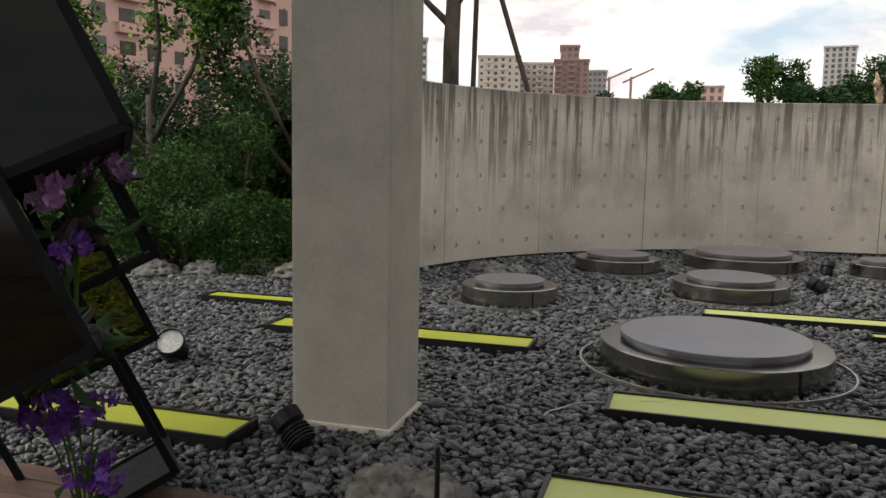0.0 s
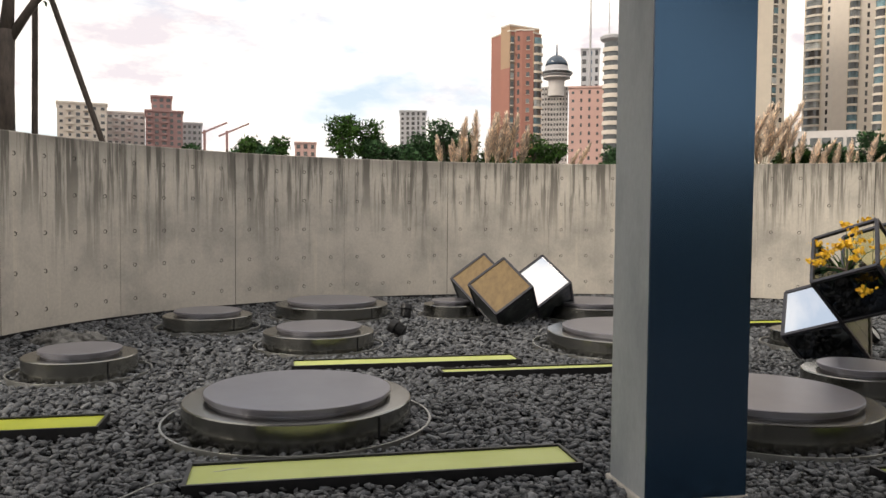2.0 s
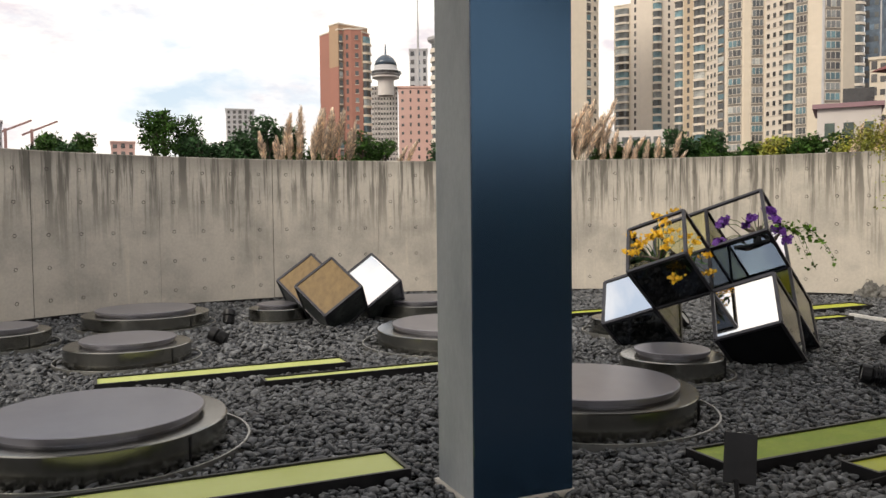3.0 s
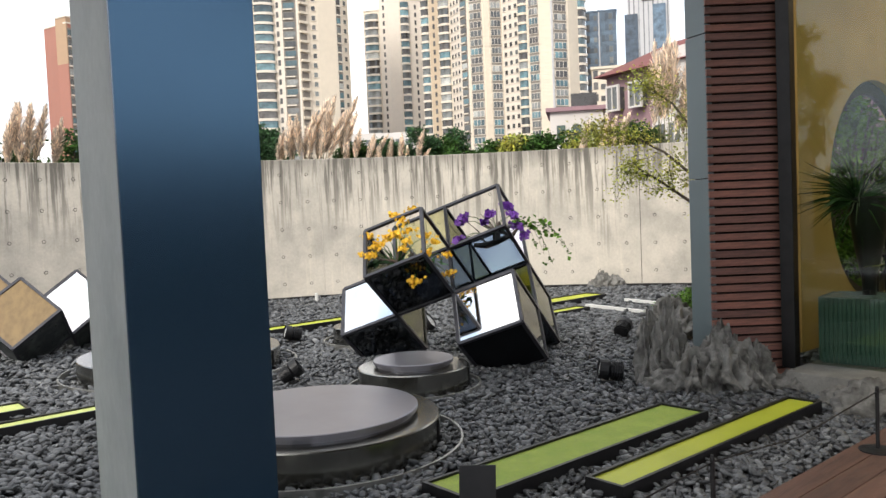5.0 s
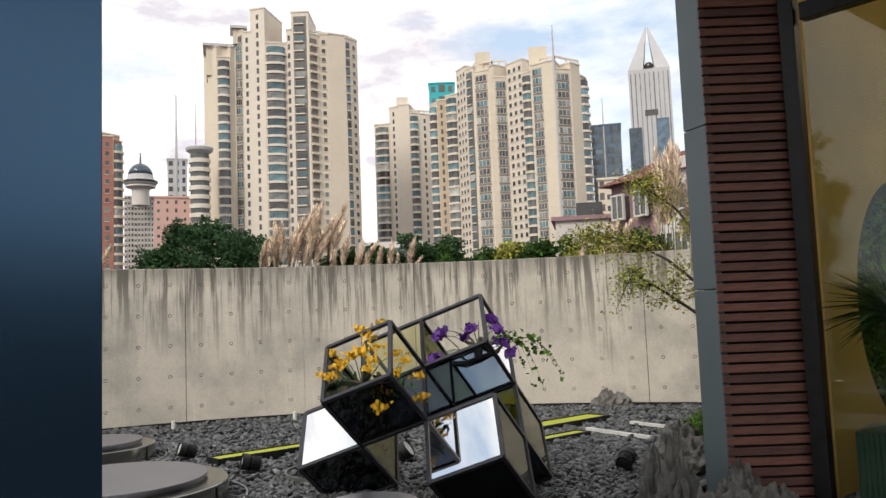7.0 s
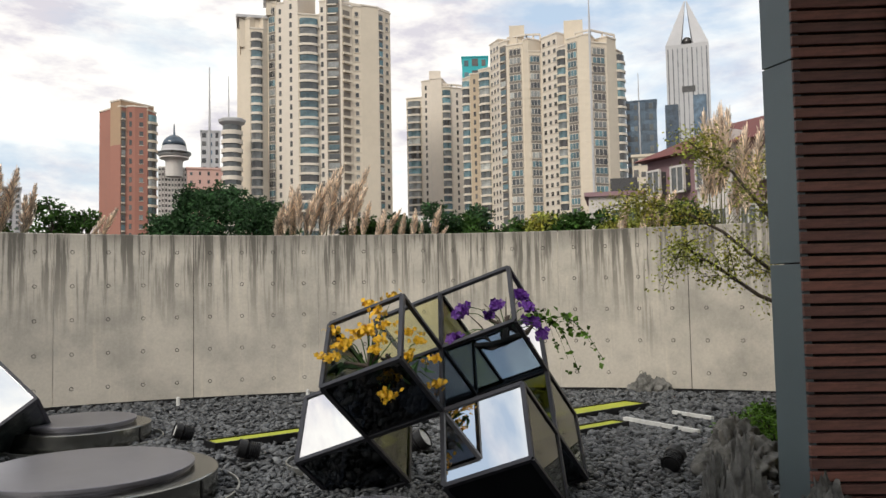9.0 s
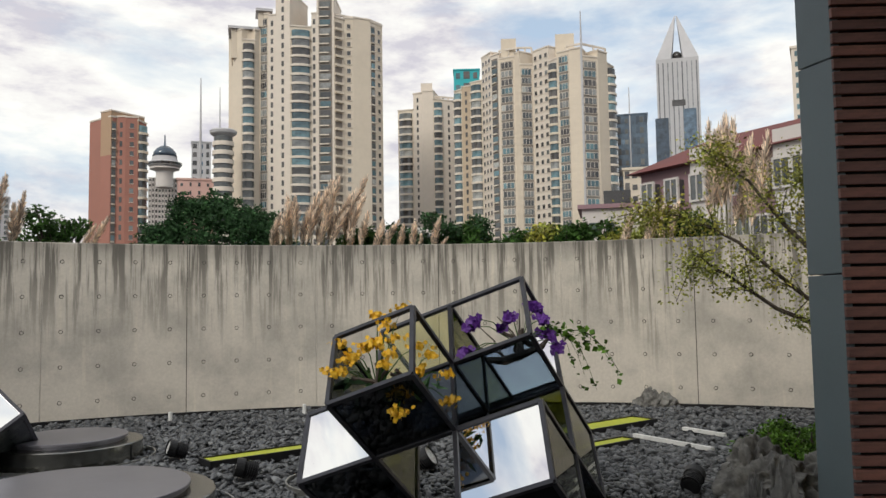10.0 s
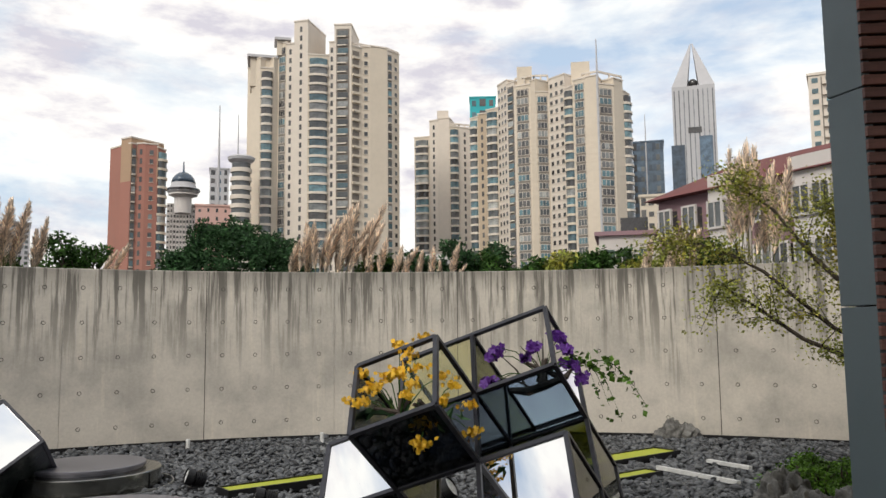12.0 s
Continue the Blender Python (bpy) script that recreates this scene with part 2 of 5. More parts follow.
M_CREAM = facade("cream_facade", (0.66, 0.575, 0.465))
M_CREAM2 = facade("pale_cream_facade", (0.69, 0.615, 0.53))
M_TAN = facade("tan_facade", (0.42, 0.285, 0.185))
M_REDB = facade("red_brick_facade", (0.36, 0.165, 0.125))
M_PINK = facade("pink_facade", (0.62, 0.40, 0.35))
M_ROSE = facade("rose_brown_facade", (0.36, 0.215, 0.20))
M_PALE = facade("white_grey_facade", (0.62, 0.58, 0.55))
M_MAUVE = facade("mauve_render", (0.30, 0.19, 0.21))
M_TILE = facade("dark_red_roof", (0.17, 0.050, 0.045), 0.2)
M_FGREY = facade("grey_metal_facade", (0.50, 0.49, 0.50))
M_TEALROOF = facade("teal_roof_panel", (0.05, 0.40, 0.44))


def window_glass(name, c, rough=0.15):
    return material(name, c, rough, 0.0, vary=0.35, scale=0.4, fine=3.0, bump=0, random_kind="object", spec=0.8)


M_WIN = window_glass("grey_green_window", (0.115, 0.125, 0.125))
M_WINB = window_glass("bluish_window", (0.10, 0.19, 0.22))
M_WIND = window_glass("dark_window", (0.075, 0.07, 0.068))
M_WINL = window_glass("curtained_window", (0.30, 0.31, 0.30))
M_WINT = window_glass("blue_tower_glass", (0.09, 0.14, 0.20), 0.1)

# ---- mesh helpers ----


def link(name, bm, mat, parent=None, label="", smooth=False):
    me = bpy.data.meshes.new(name)
    bm.to_mesh(me)
    bm.free()
    if smooth:
        me.polygons.foreach_set("use_smooth", [True] * len(me.polygons))
    if mat:
        me.materials.append(mat)
    ob = new(name, me)
    if parent:
        ob.parent = parent
    if label:
        tagged(ob, label)
    return ob


def part(name, bm, mat, parent, label="", smooth=False):
    return link(name, bm, mat, parent, label, smooth)


def thing(name, label, category, m=None, group="", kind=""):
    ob = new(name)
    if m is not None:
        ob.matrix_basis = m
    return tagged(ob, label, category, group, kind)


def add_box(bm, x0, x1, y0, y1, z0, z1, bevel=0.0):
    r = bmesh.ops.create_cube(bm, size=1.0, matrix=Matrix.Translation(((x0 + x1) / 2, (y0 + y1) / 2, (z0 + z1) / 2)) @ Matrix.Diagonal((x1 - x0, y1 - y0, z1 - z0, 1)))
    if bevel:
        es = {e for v in r["verts"] for e in v.link_edges}
        bmesh.ops.bevel(bm, geom=list(es), offset=bevel, segments=2, affect="EDGES", profile=0.6)
    return bm


def box(x0, x1, y0, y1, z0, z1, bevel=0.0):
    return add_box(bmesh.new(), x0, x1, y0, y1, z0, z1, bevel)


def bar(bm, a, b, w, h=None, up=(0, 0, 1)):
    """A square bar from a to b."""
    a, b = Vector(a), Vector(b)
    d = b - a
    z = d.normalized()
    u = Vector(up)
    if abs(z.dot(u)) > 0.95:
        u = Vector((1, 0, 0))
    x = u.cross(z).normalized()
    y = z.cross(x)
    m = Matrix((x, y, z)).transposed().to_4x4()
    m.translation = (a + b) / 2
    bmesh.ops.create_cube(bm, size=1.0, matrix=m @ Matrix.Diagonal((w, h or w, d.length, 1)))
    return bm


def tube(bm, pts, radii, sides=6):
    """A tapered round tube along points."""
    rings = []
    pts = [Vector(p) for p in pts]
    for i, p in enumerate(pts):
        d = (pts[min(i + 1, len(pts) - 1)] - pts[max(i - 1, 0)]).normalized()
        u = Vector((0, 0, 1)) if abs(d.z) < 0.9 else Vector((1, 0, 0))
        x = u.cross(d).normalized()
        y = d.cross(x)
        r = radii[i]
        rings.append([bm.verts.new(p + (x * math.cos(2 * math.pi * k / sides) + y * math.sin(2 * math.pi * k / sides)) * r) for k in range(sides)])
    for a, b in zip(rings, rings[1:]):
        for k in range(sides):
            bm.faces.new((a[k], a[(k + 1) % sides], b[(k + 1) % sides], b[k]))
    bm.faces.new(rings[0][::-1])
    bm.faces.new(rings[-1])
    return bm


def lathe(bm, profile, sides=48, at=(0, 0, 0)):
    """A turned solid from (radius, height) pairs, closed top and bottom."""
    rings = []
    for r, z in profile:
        rings.append([bm.verts.new((at[0] + r * math.cos(2 * math.pi * k / sides), at[1] + r * math.sin(2 * math.pi * k / sides), at[2] + z)) for k in range(sides)])
    for a, b in zip(rings, rings[1:]):
        for k in range(sides):
            bm.faces.new((a[k], a[(k + 1) % sides], b[(k + 1) % sides], b[k]))
    bm.faces.new(rings[0][::-1])
    bm.faces.new(rings[-1])
    return bm


def quick_mesh(name, verts, faces, mat, parent=None, smooth=False):
    me = bpy.data.meshes.new(name)
    me.from_pydata(verts, [], faces)
    if smooth:
        me.polygons.foreach_set("use_smooth", [True] * len(me.polygons))
    me.materials.append(mat)
    ob = new(name, me)
    ob.parent = parent
    return ob


def leaves(name, points, size, mat, parent, rng, droop=0.0, narrow=0.5):
    """Folded leaf blades at the points, in one mesh."""
    verts, faces = [], []
    for p in points:
        s = size * rng.uniform(0.6, 1.35)
        d = Vector((rng.gauss(0, 1), rng.gauss(0, 1), rng.gauss(0, 0.7) - droop)).normalized()
        w = d.cross(Vector((rng.gauss(0, 1), rng.gauss(0, 1), rng.gauss(0, 1)))).normalized() * s * narrow * 0.5
        n = d.cross(w).normalized() * s * 0.12
        i = len(verts)
        p = Vector(p)
        verts += [p, p + d * s * 0.5 + w + n, p + d * s, p + d * s * 0.5 - w + n]
        faces += [(i, i + 1, i + 2), (i, i + 2, i + 3)]
    return quick_mesh(name, verts, faces, mat, parent)


def crown_points(rng, blobs, n):
    """Points crowded towards the outside of a set of uneven clumps."""
    total = sum(r[3] ** 2 for r in blobs)
    pts = []
    for x, y, z, r, *sq in blobs:
        flat = sq[0] if sq else 0.8
        for _ in range(int(n * r * r / total)):
            d = Vector((rng.gauss(0, 1), rng.gauss(0, 1), rng.gauss(0, 1))).normalized()
            q = r * (0.55 + 0.5 * rng.random()) * (0.82 + 0.36 * noise.noise(d * 2.2 + Vector((x, y, z))))
            pts.append((x + d.x * q, y + d.y * q, z + d.z * q * flat))
    return pts

# ---- the court: ground, curved wall, columns ----
CX, CY, WALL_H = 4.0, 4.2, 2.5


def wall_r(deg):
    u = (deg - 90) / 60
    return (((-0.3086 * u - 0.8345) * u + 0.2159) * u + 0.7017) * u + 9.1748


def on_wall(deg, off=0.0, z=0.0):
    r = wall_r(deg) + off
    a = radians(deg)
    return Vector((CX + r * math.cos(a), CY + r * math.sin(a), z))


ground = tagged(link("ground", add_box(bmesh.new(), -2500, 2500, -2500, 2500, -0.6, -0.05), M_GROUND), "dark gravel ground under the courtyard and the city", "ground", kind="structure")

wall = thing("wall_curved", "curved cast concrete courtyard wall with dark rain streaks", "wall", kind="structure")
STEP = 12.12
seams = [85.5 + STEP * k for k in range(-7, 7)]
hole_me = None
for k, a0 in enumerate(seams[:-1]):
    a1 = a0 + STEP
    bm = bmesh.new()
    n = 10
    g = 0.035
    cols = []
    for i in range(n + 1):
        d = a0 + g + (STEP - 2 * g) * i / n
        cols.append([bm.verts.new(on_wall(d, o, z)) for o, z in ((0, -0.06), (0, WALL_H - 0.012), (0.012, WALL_H), (0.24, WALL_H), (0.24, -0.06))])
    for p, q in zip(cols, cols[1:]):
        for j in range(5):
            bm.faces.new((p[j], p[(j + 1) % 5], q[(j + 1) % 5], q[j]))
    bm.faces.new(cols[0])
    bm.faces.new(cols[-1][::-1])
    bmesh.ops.recalc_face_normals(bm, faces=bm.faces)
    part("panel", bm, M_CONC, wall)
    # recessed joint with pale mortar
    bm = bmesh.new()
    c = [bm.verts.new(on_wall(a0 + s * g, o, z)) for z in (-0.05, WALL_H - 0.02) for s, o in ((-1.4, 0.008), (1.4, 0.008), (1.4, 0.2), (-1.4, 0.2))]
    for f in ((0, 1, 5, 4), (1, 2, 6, 5), (2, 3, 7, 6), (3, 0, 4, 7), (4, 5, 6, 7)):
        bm.faces.new([c[i] for i in f])
    bmesh.ops.recalc_face_normals(bm, faces=bm.faces)
    part("joint", bm, M_SEAM if k % 2 else M_HOLE, wall)
    for j in range(4):
        for z in (0.27, 0.76, 1.25, 1.74, 2.23):
            d = a0 + STEP * (j + 0.5) / 4
            if hole_me is None:
                bm = bmesh.new()
                lathe(bm, [(0.031, -0.004), (0.029, 0.004), (0.022, 0.003), (0.019, -0.004), (0.001, -0.005)], 10)
                o = part("tie_hole", bm, M_HOLE, wall)
                hole_me = o.data
            else:
                o = new("tie_hole", hole_me)
                o.parent = wall
            p = on_wall(d, 0, z)
            o.matrix_basis = look(p, p + (p - Vector((CX, CY, z))))
# plinth strip at the foot, its dark colour standing in for a shadow gap
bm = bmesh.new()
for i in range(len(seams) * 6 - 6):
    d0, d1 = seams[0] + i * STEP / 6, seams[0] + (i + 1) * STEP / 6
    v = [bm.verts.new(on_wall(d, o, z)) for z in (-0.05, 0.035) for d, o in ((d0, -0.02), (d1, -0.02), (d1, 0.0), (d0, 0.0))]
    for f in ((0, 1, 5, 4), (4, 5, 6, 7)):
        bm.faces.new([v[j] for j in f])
tagged(link("baseboard", bm, M_DARK), "dark strip painted as the shadow gap at the foot of the concrete wall", "baseboard", kind="structure")

# planted bank behind the wall
bm = bmesh.new()
prev = None
for i in range(73):
    d = -15 + i * 165 / 72
    row = [bm.verts.new(on_wall(d, o, z)) for o, z in ((0.25, 1.95), (2.5, 2.05), (9.0, 1.9), (14.0, -0.06))]
    if prev:
        for j in range(3):
            bm.faces.new((prev[j], row[j], row[j + 1], prev[j + 1]))
    prev = row
tagged(link("ground_bank", bm, material("planted_soil", (0.05, 0.055, 0.03), 0.95, vary=0.4, scale=2)), "planted earth bank behind the concrete wall", "ground", kind="structure")


def column(name, x0, x1, y0, y1, top, mat, label):
    t = thing(name, label, "column", kind="structure")
    part("shaft", box(x0, x1, y0, y1, -0.05, top, 0.012), mat, t)
    bm = bmesh.new()
    add_box(bm, x0 - 0.02, x1 + 0.02, y0 - 0.02, y1 + 0.02, -0.05, 0.025, 0.01)
    part("mortar_foot", bm, M_SEAM, t)
    return t


ROOF = 4.4
column("column_1", -2.52, -1.935, 2.73, 3.25, ROOF, M_PILLAR, "square grey concrete column standing in the pebbles")
col_b = column("column_2", 1.60, 2.185, 2.845, 3.29, ROOF, M_PILLAR_B, "square grey column with a dark blue steel face")
part("steel_face", box(1.602, 2.19, 2.828, 2.847, 0.0, ROOF, 0.003), M_CLAD, col_b, "dark blue steel cladding")

# roof, rear wall and side wall that close the porch behind the camera, out of view
M_CEIL = material("dark_porch_ceiling", (0.10, 0.10, 0.105), 0.8, vary=0.1)
tagged(link("ceiling", box(-7.5, 5.4, -0.6, 3.4, ROOF, ROOF + 0.3), M_CEIL), "dark porch ceiling carried by the columns", "ceiling", kind="structure")
tagged(link("ceiling_room", box(5.4, 12.0, -3.2, 3.6, ROOF, ROOF + 0.3), M_CEIL), "dark ceiling of the glazed room", "ceiling", kind="structure")
# added out of view; its height sets what the steel face reflects
tagged(link("wall_rear", box(-9.5, 12.0, -7.2, -7.0, -0.1, 2.7), M_CEIL), "unseen dark wall added behind the deck to shape reflections", "wall", kind="structure")

# timber deck along the building
deck = thing("floor_deck", "dark brown timber deck at the edge of the pebbles", "deck", kind="structure")
for i in range(26):
    y1 = 1.72 - i * 0.147
    part("plank", box(-7.4, 7.0, y1 - 0.14, y1, -0.06, 0.02, 0.004), M_DECK, deck)

# ---- timber-slatted corner and glazed room ----
wing = thing("wall_slatted", "red-brown timber slat cladding beside a blue-grey metal post", "wall", kind="structure")
PA_, PB_ = Vector((6.46, 3.27, 0)), Vector((6.93, 2.86, 0))
dv = (PB_ - PA_).normalized()
nv = Vector((-dv.y, dv.x, 0))
if nv.dot(Vector((-1, -1, 0))) < 0:
    nv = -nv
ang = math.degrees(math.atan2(dv.y, dv.x))
LEN = (PB_ - PA_).length
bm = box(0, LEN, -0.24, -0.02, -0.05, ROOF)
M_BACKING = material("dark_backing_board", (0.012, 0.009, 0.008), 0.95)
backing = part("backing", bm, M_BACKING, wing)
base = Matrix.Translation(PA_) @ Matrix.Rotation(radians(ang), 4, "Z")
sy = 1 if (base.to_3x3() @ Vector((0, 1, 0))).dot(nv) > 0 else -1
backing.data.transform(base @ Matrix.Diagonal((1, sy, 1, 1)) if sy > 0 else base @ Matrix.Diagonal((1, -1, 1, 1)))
slat_bm = box(0.0, LEN, -0.012, 0.026, 0.0, 0.053, 0.004)
slat_bm.transform(Matrix.Diagonal((1, sy, 1, 1)))
slat = part("slat", slat_bm, M_SLAT, wing)
slat.matrix_basis = base @ Matrix.Translation((0, 0, 0.02))
rng = random.Random(5)
for i in range(1, 62):
    o = new("slat", slat.data)
    o.parent = wing
    o.matrix_basis = base @ Matrix.Translation((0, rng.uniform(-0.002, 0.002), 0.02 + i * 0.0705))
post = thing("trim_post", "blue-grey painted metal corner post with horizontal joints", "post", kind="structure")
LP = Vector((6.545, 3.50, 0))
pd = (PA_ - LP)
pa = math.degrees(math.atan2(pd.y, pd.x))
for z0, z1 in ((-0.05, 1.655), (1.663, 2.83), (2.838, ROOF)):
    bm = box(0, pd.length, 0.0, 0.30, z0, z1, 0.004)
    bm.transform(Matrix.Translation(LP) @ Matrix.Rotation(radians(pa), 4, "Z"))
    part("post_section", bm, M_GREYMETAL, post)
tagged(link("trim_frame", add_box(box(6.80, 6.89, 2.74, 2.85, 0.1, ROOF, 0.006), 6.80, 6.9, -1.6, 2.70, 3.5, 3.62, 0.004), M_DARK), "black window frame of the glazed room", "window frame", kind="structure")
tagged(link("floor_sill", box(6.46, 12.0, -3.0, 2.66, -0.05, 0.15, 0.012), M_SLAB), "pale stone sill and floor of the glazed room", "floor", kind="structure")
win = thing("window_1", "tall clear glass front of the room", "window", kind="structure")
pane = part("pane", box(6.84, 6.852, -1.6, 2.70, 0.15, 3.5), M_PANE, win)
pane.visible_shadow = False
# ochre inner wall with the round opening
bm = bmesh.new()
gx, gz, gr, x0, x1, z0, z1 = 8.9, 1.5, 1.08, 6.95, 11.5, 0.15, ROOF
N = 64
inner, outer = [], []
for k in range(N):
    a = 2 * math.pi * k / N
    c, s = math.cos(a), math.sin(a)
    f = min(((x1 - gx) if c > 0 else (gx - x0)) / max(abs(c), 1e-6), ((z1 - gz) if s > 0 else (gz - z0)) / max(abs(s), 1e-6))
    inner.append([bm.verts.new((gx + gr * c, y, gz + gr * s)) for y in (2.88, 3.08)])
    outer.append([bm.verts.new((gx + f * c, y, gz + f * s)) for y in (2.88, 3.08)])
for k in range(N):
    j = (k + 1) % N
    bm.faces.new((inner[k][0], inner[j][0], outer[j][0], outer[k][0]))
    bm.faces.new((inner[k][1], inner[j][1], outer[j][1], outer[k][1]))
    bm.faces.new((inner[k][0], inner[j][0], inner[j][1], inner[k][1]))
bmesh.ops.recalc_face_normals(bm, faces=bm.faces)
tagged(link("wall_moon_gate", bm, M_OCHRE), "ochre plaster wall with a round opening", "wall", kind="structure")
bm = bmesh.new()
for k in range(N):
    a, b = 2 * math.pi * k / N, 2 * math.pi * (k + 1) / N
    bar(bm, (gx + gr * math.cos(a), 2.98, gz + gr * math.sin(a)), (gx + gr * math.cos(b), 2.98, gz + gr * math.sin(b)), 0.05, 0.26)
tagged(link("trim_ring", bm, M_DARK), "black metal ring round the circular opening", "trim", kind="structure")
tagged(link("wall_inner", box(11.5, 11.7, -3.0, 3.0, 0.15, ROOF), M_OCHRE), "ochre rear wall of the glazed room", "wall", kind="structure")
tagged(link("wall_inner_side", box(6.9, 11.7, -3.2, -3.0, 0.15, ROOF), M_OCHRE), "ochre side wall of the glazed room", "wall", kind="structure")

# ---- round steel drums ----


def drum(x, y, ring, body, lid):
    t = thing("steel_drum", "round brushed steel drum with a flat grey lid among the pebbles", "drum", pose(x, y, 0), "steel drums in the pebbles")
    bm = bmesh.new()
    lathe(bm, [(body, -0.05), (body, 0.18), (body - 0.008, 0.188), (lid - 0.02, 0.19)], 72)
    part("body", bm, M_STEEL, t)
    bm = bmesh.new()
    lathe(bm, [(lid - 0.03, 0.186), (lid - 0.03, 0.215), (lid, 0.218), (lid, 0.242), (lid - 0.006, 0.246)], 72)
    part("lid", bm, M_LID, t, "matt grey lid")
    bm = bmesh.new()
    pr = [(ring - 0.015, -0.03), (ring - 0.015, 0.032), (ring, 0.032), (ring, -0.03)]
    rings = [[bm.verts.new((r * math.cos(2 * math.pi * k / 72), r * math.sin(2 * math.pi * k / 72), z)) for k in range(72)] for r, z in pr]
    for p, q in zip(rings, rings[1:] + rings[:1]):
        for k in range(72):
            bm.faces.new((p[k], p[(k + 1) % 72], q[(k + 1) % 72], q[k]))
    bmesh.ops.recalc_face_normals(bm, faces=bm.faces)
    part("ring", bm, M_STEEL_RIM, t, "thin steel edging ring")
    bm = bmesh.new()
    add_box(bm, body * 0.62, body * 0.62 + 0.012, -body * 0.79, -body * 0.775, 0.02, 0.17)
    part("weld_seam", bm, M_DARK, t)
    return t


DRUMS = ((-0.16, 4.90, 0.98, 0.83, 0.68), (-2.14, 6.97, 0.64, 0.51, 0.37), (-1.22, 9.80, 0.67, 0.57, 0.43), (0.15, 8.15, 0.74, 0.63, 0.48),
         (0.48, 10.87, 0.92, 0.83, 0.66), (3.75, 7.60, 1.15, 0.98, 0.80), (3.25, 4.23, 0.95, 0.80, 0.66), (4.72, 5.05, 0.57, 0.47, 0.34),
         (5.95, 7.35, 0.57, 0.45, 0.32), (4.35, 10.25, 0.85, 0.72, 0.57), (2.25, 10.6, 0.50, 0.42, 0.3))
for d in DRUMS:
    drum(*d)

# ---- lime strips: shallow black trays with coloured boards ----


def strip(x0, x1, y0, y1, mat, label):
    t = thing("planter_tray", label, "tray", group="trays in the pebbles")
    bm = bmesh.new()
    w = 0.022
    for b in ((x0 - w, x1 + w, y0 - w, y0), (x0 - w, x1 + w, y1, y1 + w), (x0 - w, x0, y0, y1), (x1, x1 + w, y0, y1)):
        add_box(bm, *b, -0.03, 0.06)
    part("rim", bm, M_DARK, t, "black metal rim")
    part("board", box(x0, x1, y0, y1, -0.03, 0.046), mat, t)
    return t


LIME_L, YEL_L, MOSS_L = "shallow black tray with a pale lime surface", "shallow black tray with a bright yellow-green surface", "shallow black tray filled with duckweed"
STRIPS = ((-0.80, 1.46, 3.43, 3.79, M_LIME, LIME_L), (-0.16, 2.11, 6.72, 7.02, M_LIME, LIME_L), (1.21, 3.45, 6.19, 6.36, M_LIME, LIME_L),
          (-3.81, -1.54, 4.76, 5.10, M_YEL, YEL_L), (-5.1, -2.85, 5.78, 6.02, M_YEL, YEL_L), (-4.9, -2.67, 2.26, 2.55, M_YEL, YEL_L),
          (-0.97, 1.28, 2.02, 2.33, M_LIME, LIME_L), (3.17, 5.34, 2.69, 3.02, M_MOSS, MOSS_L), (3.81, 6.05, 2.24, 2.44, M_YEL, YEL_L),
          (5.29, 7.5, 8.82, 9.08, M_YEL, YEL_L), (8.4, 10.62, 7.56, 7.92, M_YEL, YEL_L), (7.05, 9.25, 6.80, 7.0, M_YEL, YEL_L))
for s in STRIPS:
    strip(*s)

# ---- tilted cube sculptures ----


def sculpture(name, label, origin, size, axes, cubes, frame_mat=M_FRAME):
    """Cubes on one tilted lattice; each has a bar frame and its own panels."""
    t = thing(name, label, "sculpture")
    ax = [Vector(v) * size for v in axes]
    org = Vector(origin)

    def at(i, j, k):
        return org + ax[0] * i + ax[1] * j + ax[2] * k

    for (i, j, k), faces, *single in cubes:
        bm = bmesh.new()
        w = 0.032
        for d in range(3):
            o1, o2 = [q for q in range(3) if q != d]
            for u in (0, 1):
                for v in (0, 1):
                    p = [0, 0, 0]
                    p[o1], p[o2] = u, v
                    if single and (d == 0 or p[0] == 0):
                        continue
                    q = list(p)
                    q[d] = 1
                    bar(bm, at(i + p[0], j + p[1], k + p[2]), at(i + q[0], j + q[1], k + q[2]), w, w, axes[o1])
        cube = part("cube_frame", bm, frame_mat, t)
        for axis, side, mat, what in faces:
            o1, o2 = [q for q in range(3) if q != axis]
            c = []
            g = 0.02
            for th in (-0.006, 0.006):
                for u, v in ((g, g), (1 - g, g), (1 - g, 1 - g), (g, 1 - g)):
                    p = [0.0, 0.0, 0.0]
                    p[axis] = side + th * (1 if side else -1) * 1.0
                    p[o1], p[o2] = u, v
                    c.append(at(i + p[0], j + p[1], k + p[2]))
            bm = bmesh.new()
            vs = [bm.verts.new(q) for q in c]
            for f in ((0, 1, 2, 3), (7, 6, 5, 4), (0, 4, 5, 1), (1, 5, 6, 2), (2, 6, 7, 3), (3, 7, 4, 0)):
                bm.faces.new([vs[q] for q in f])
            bmesh.ops.recalc_face_normals(bm, faces=bm.faces)
            part("panel", bm, mat, cube, what)
    return t


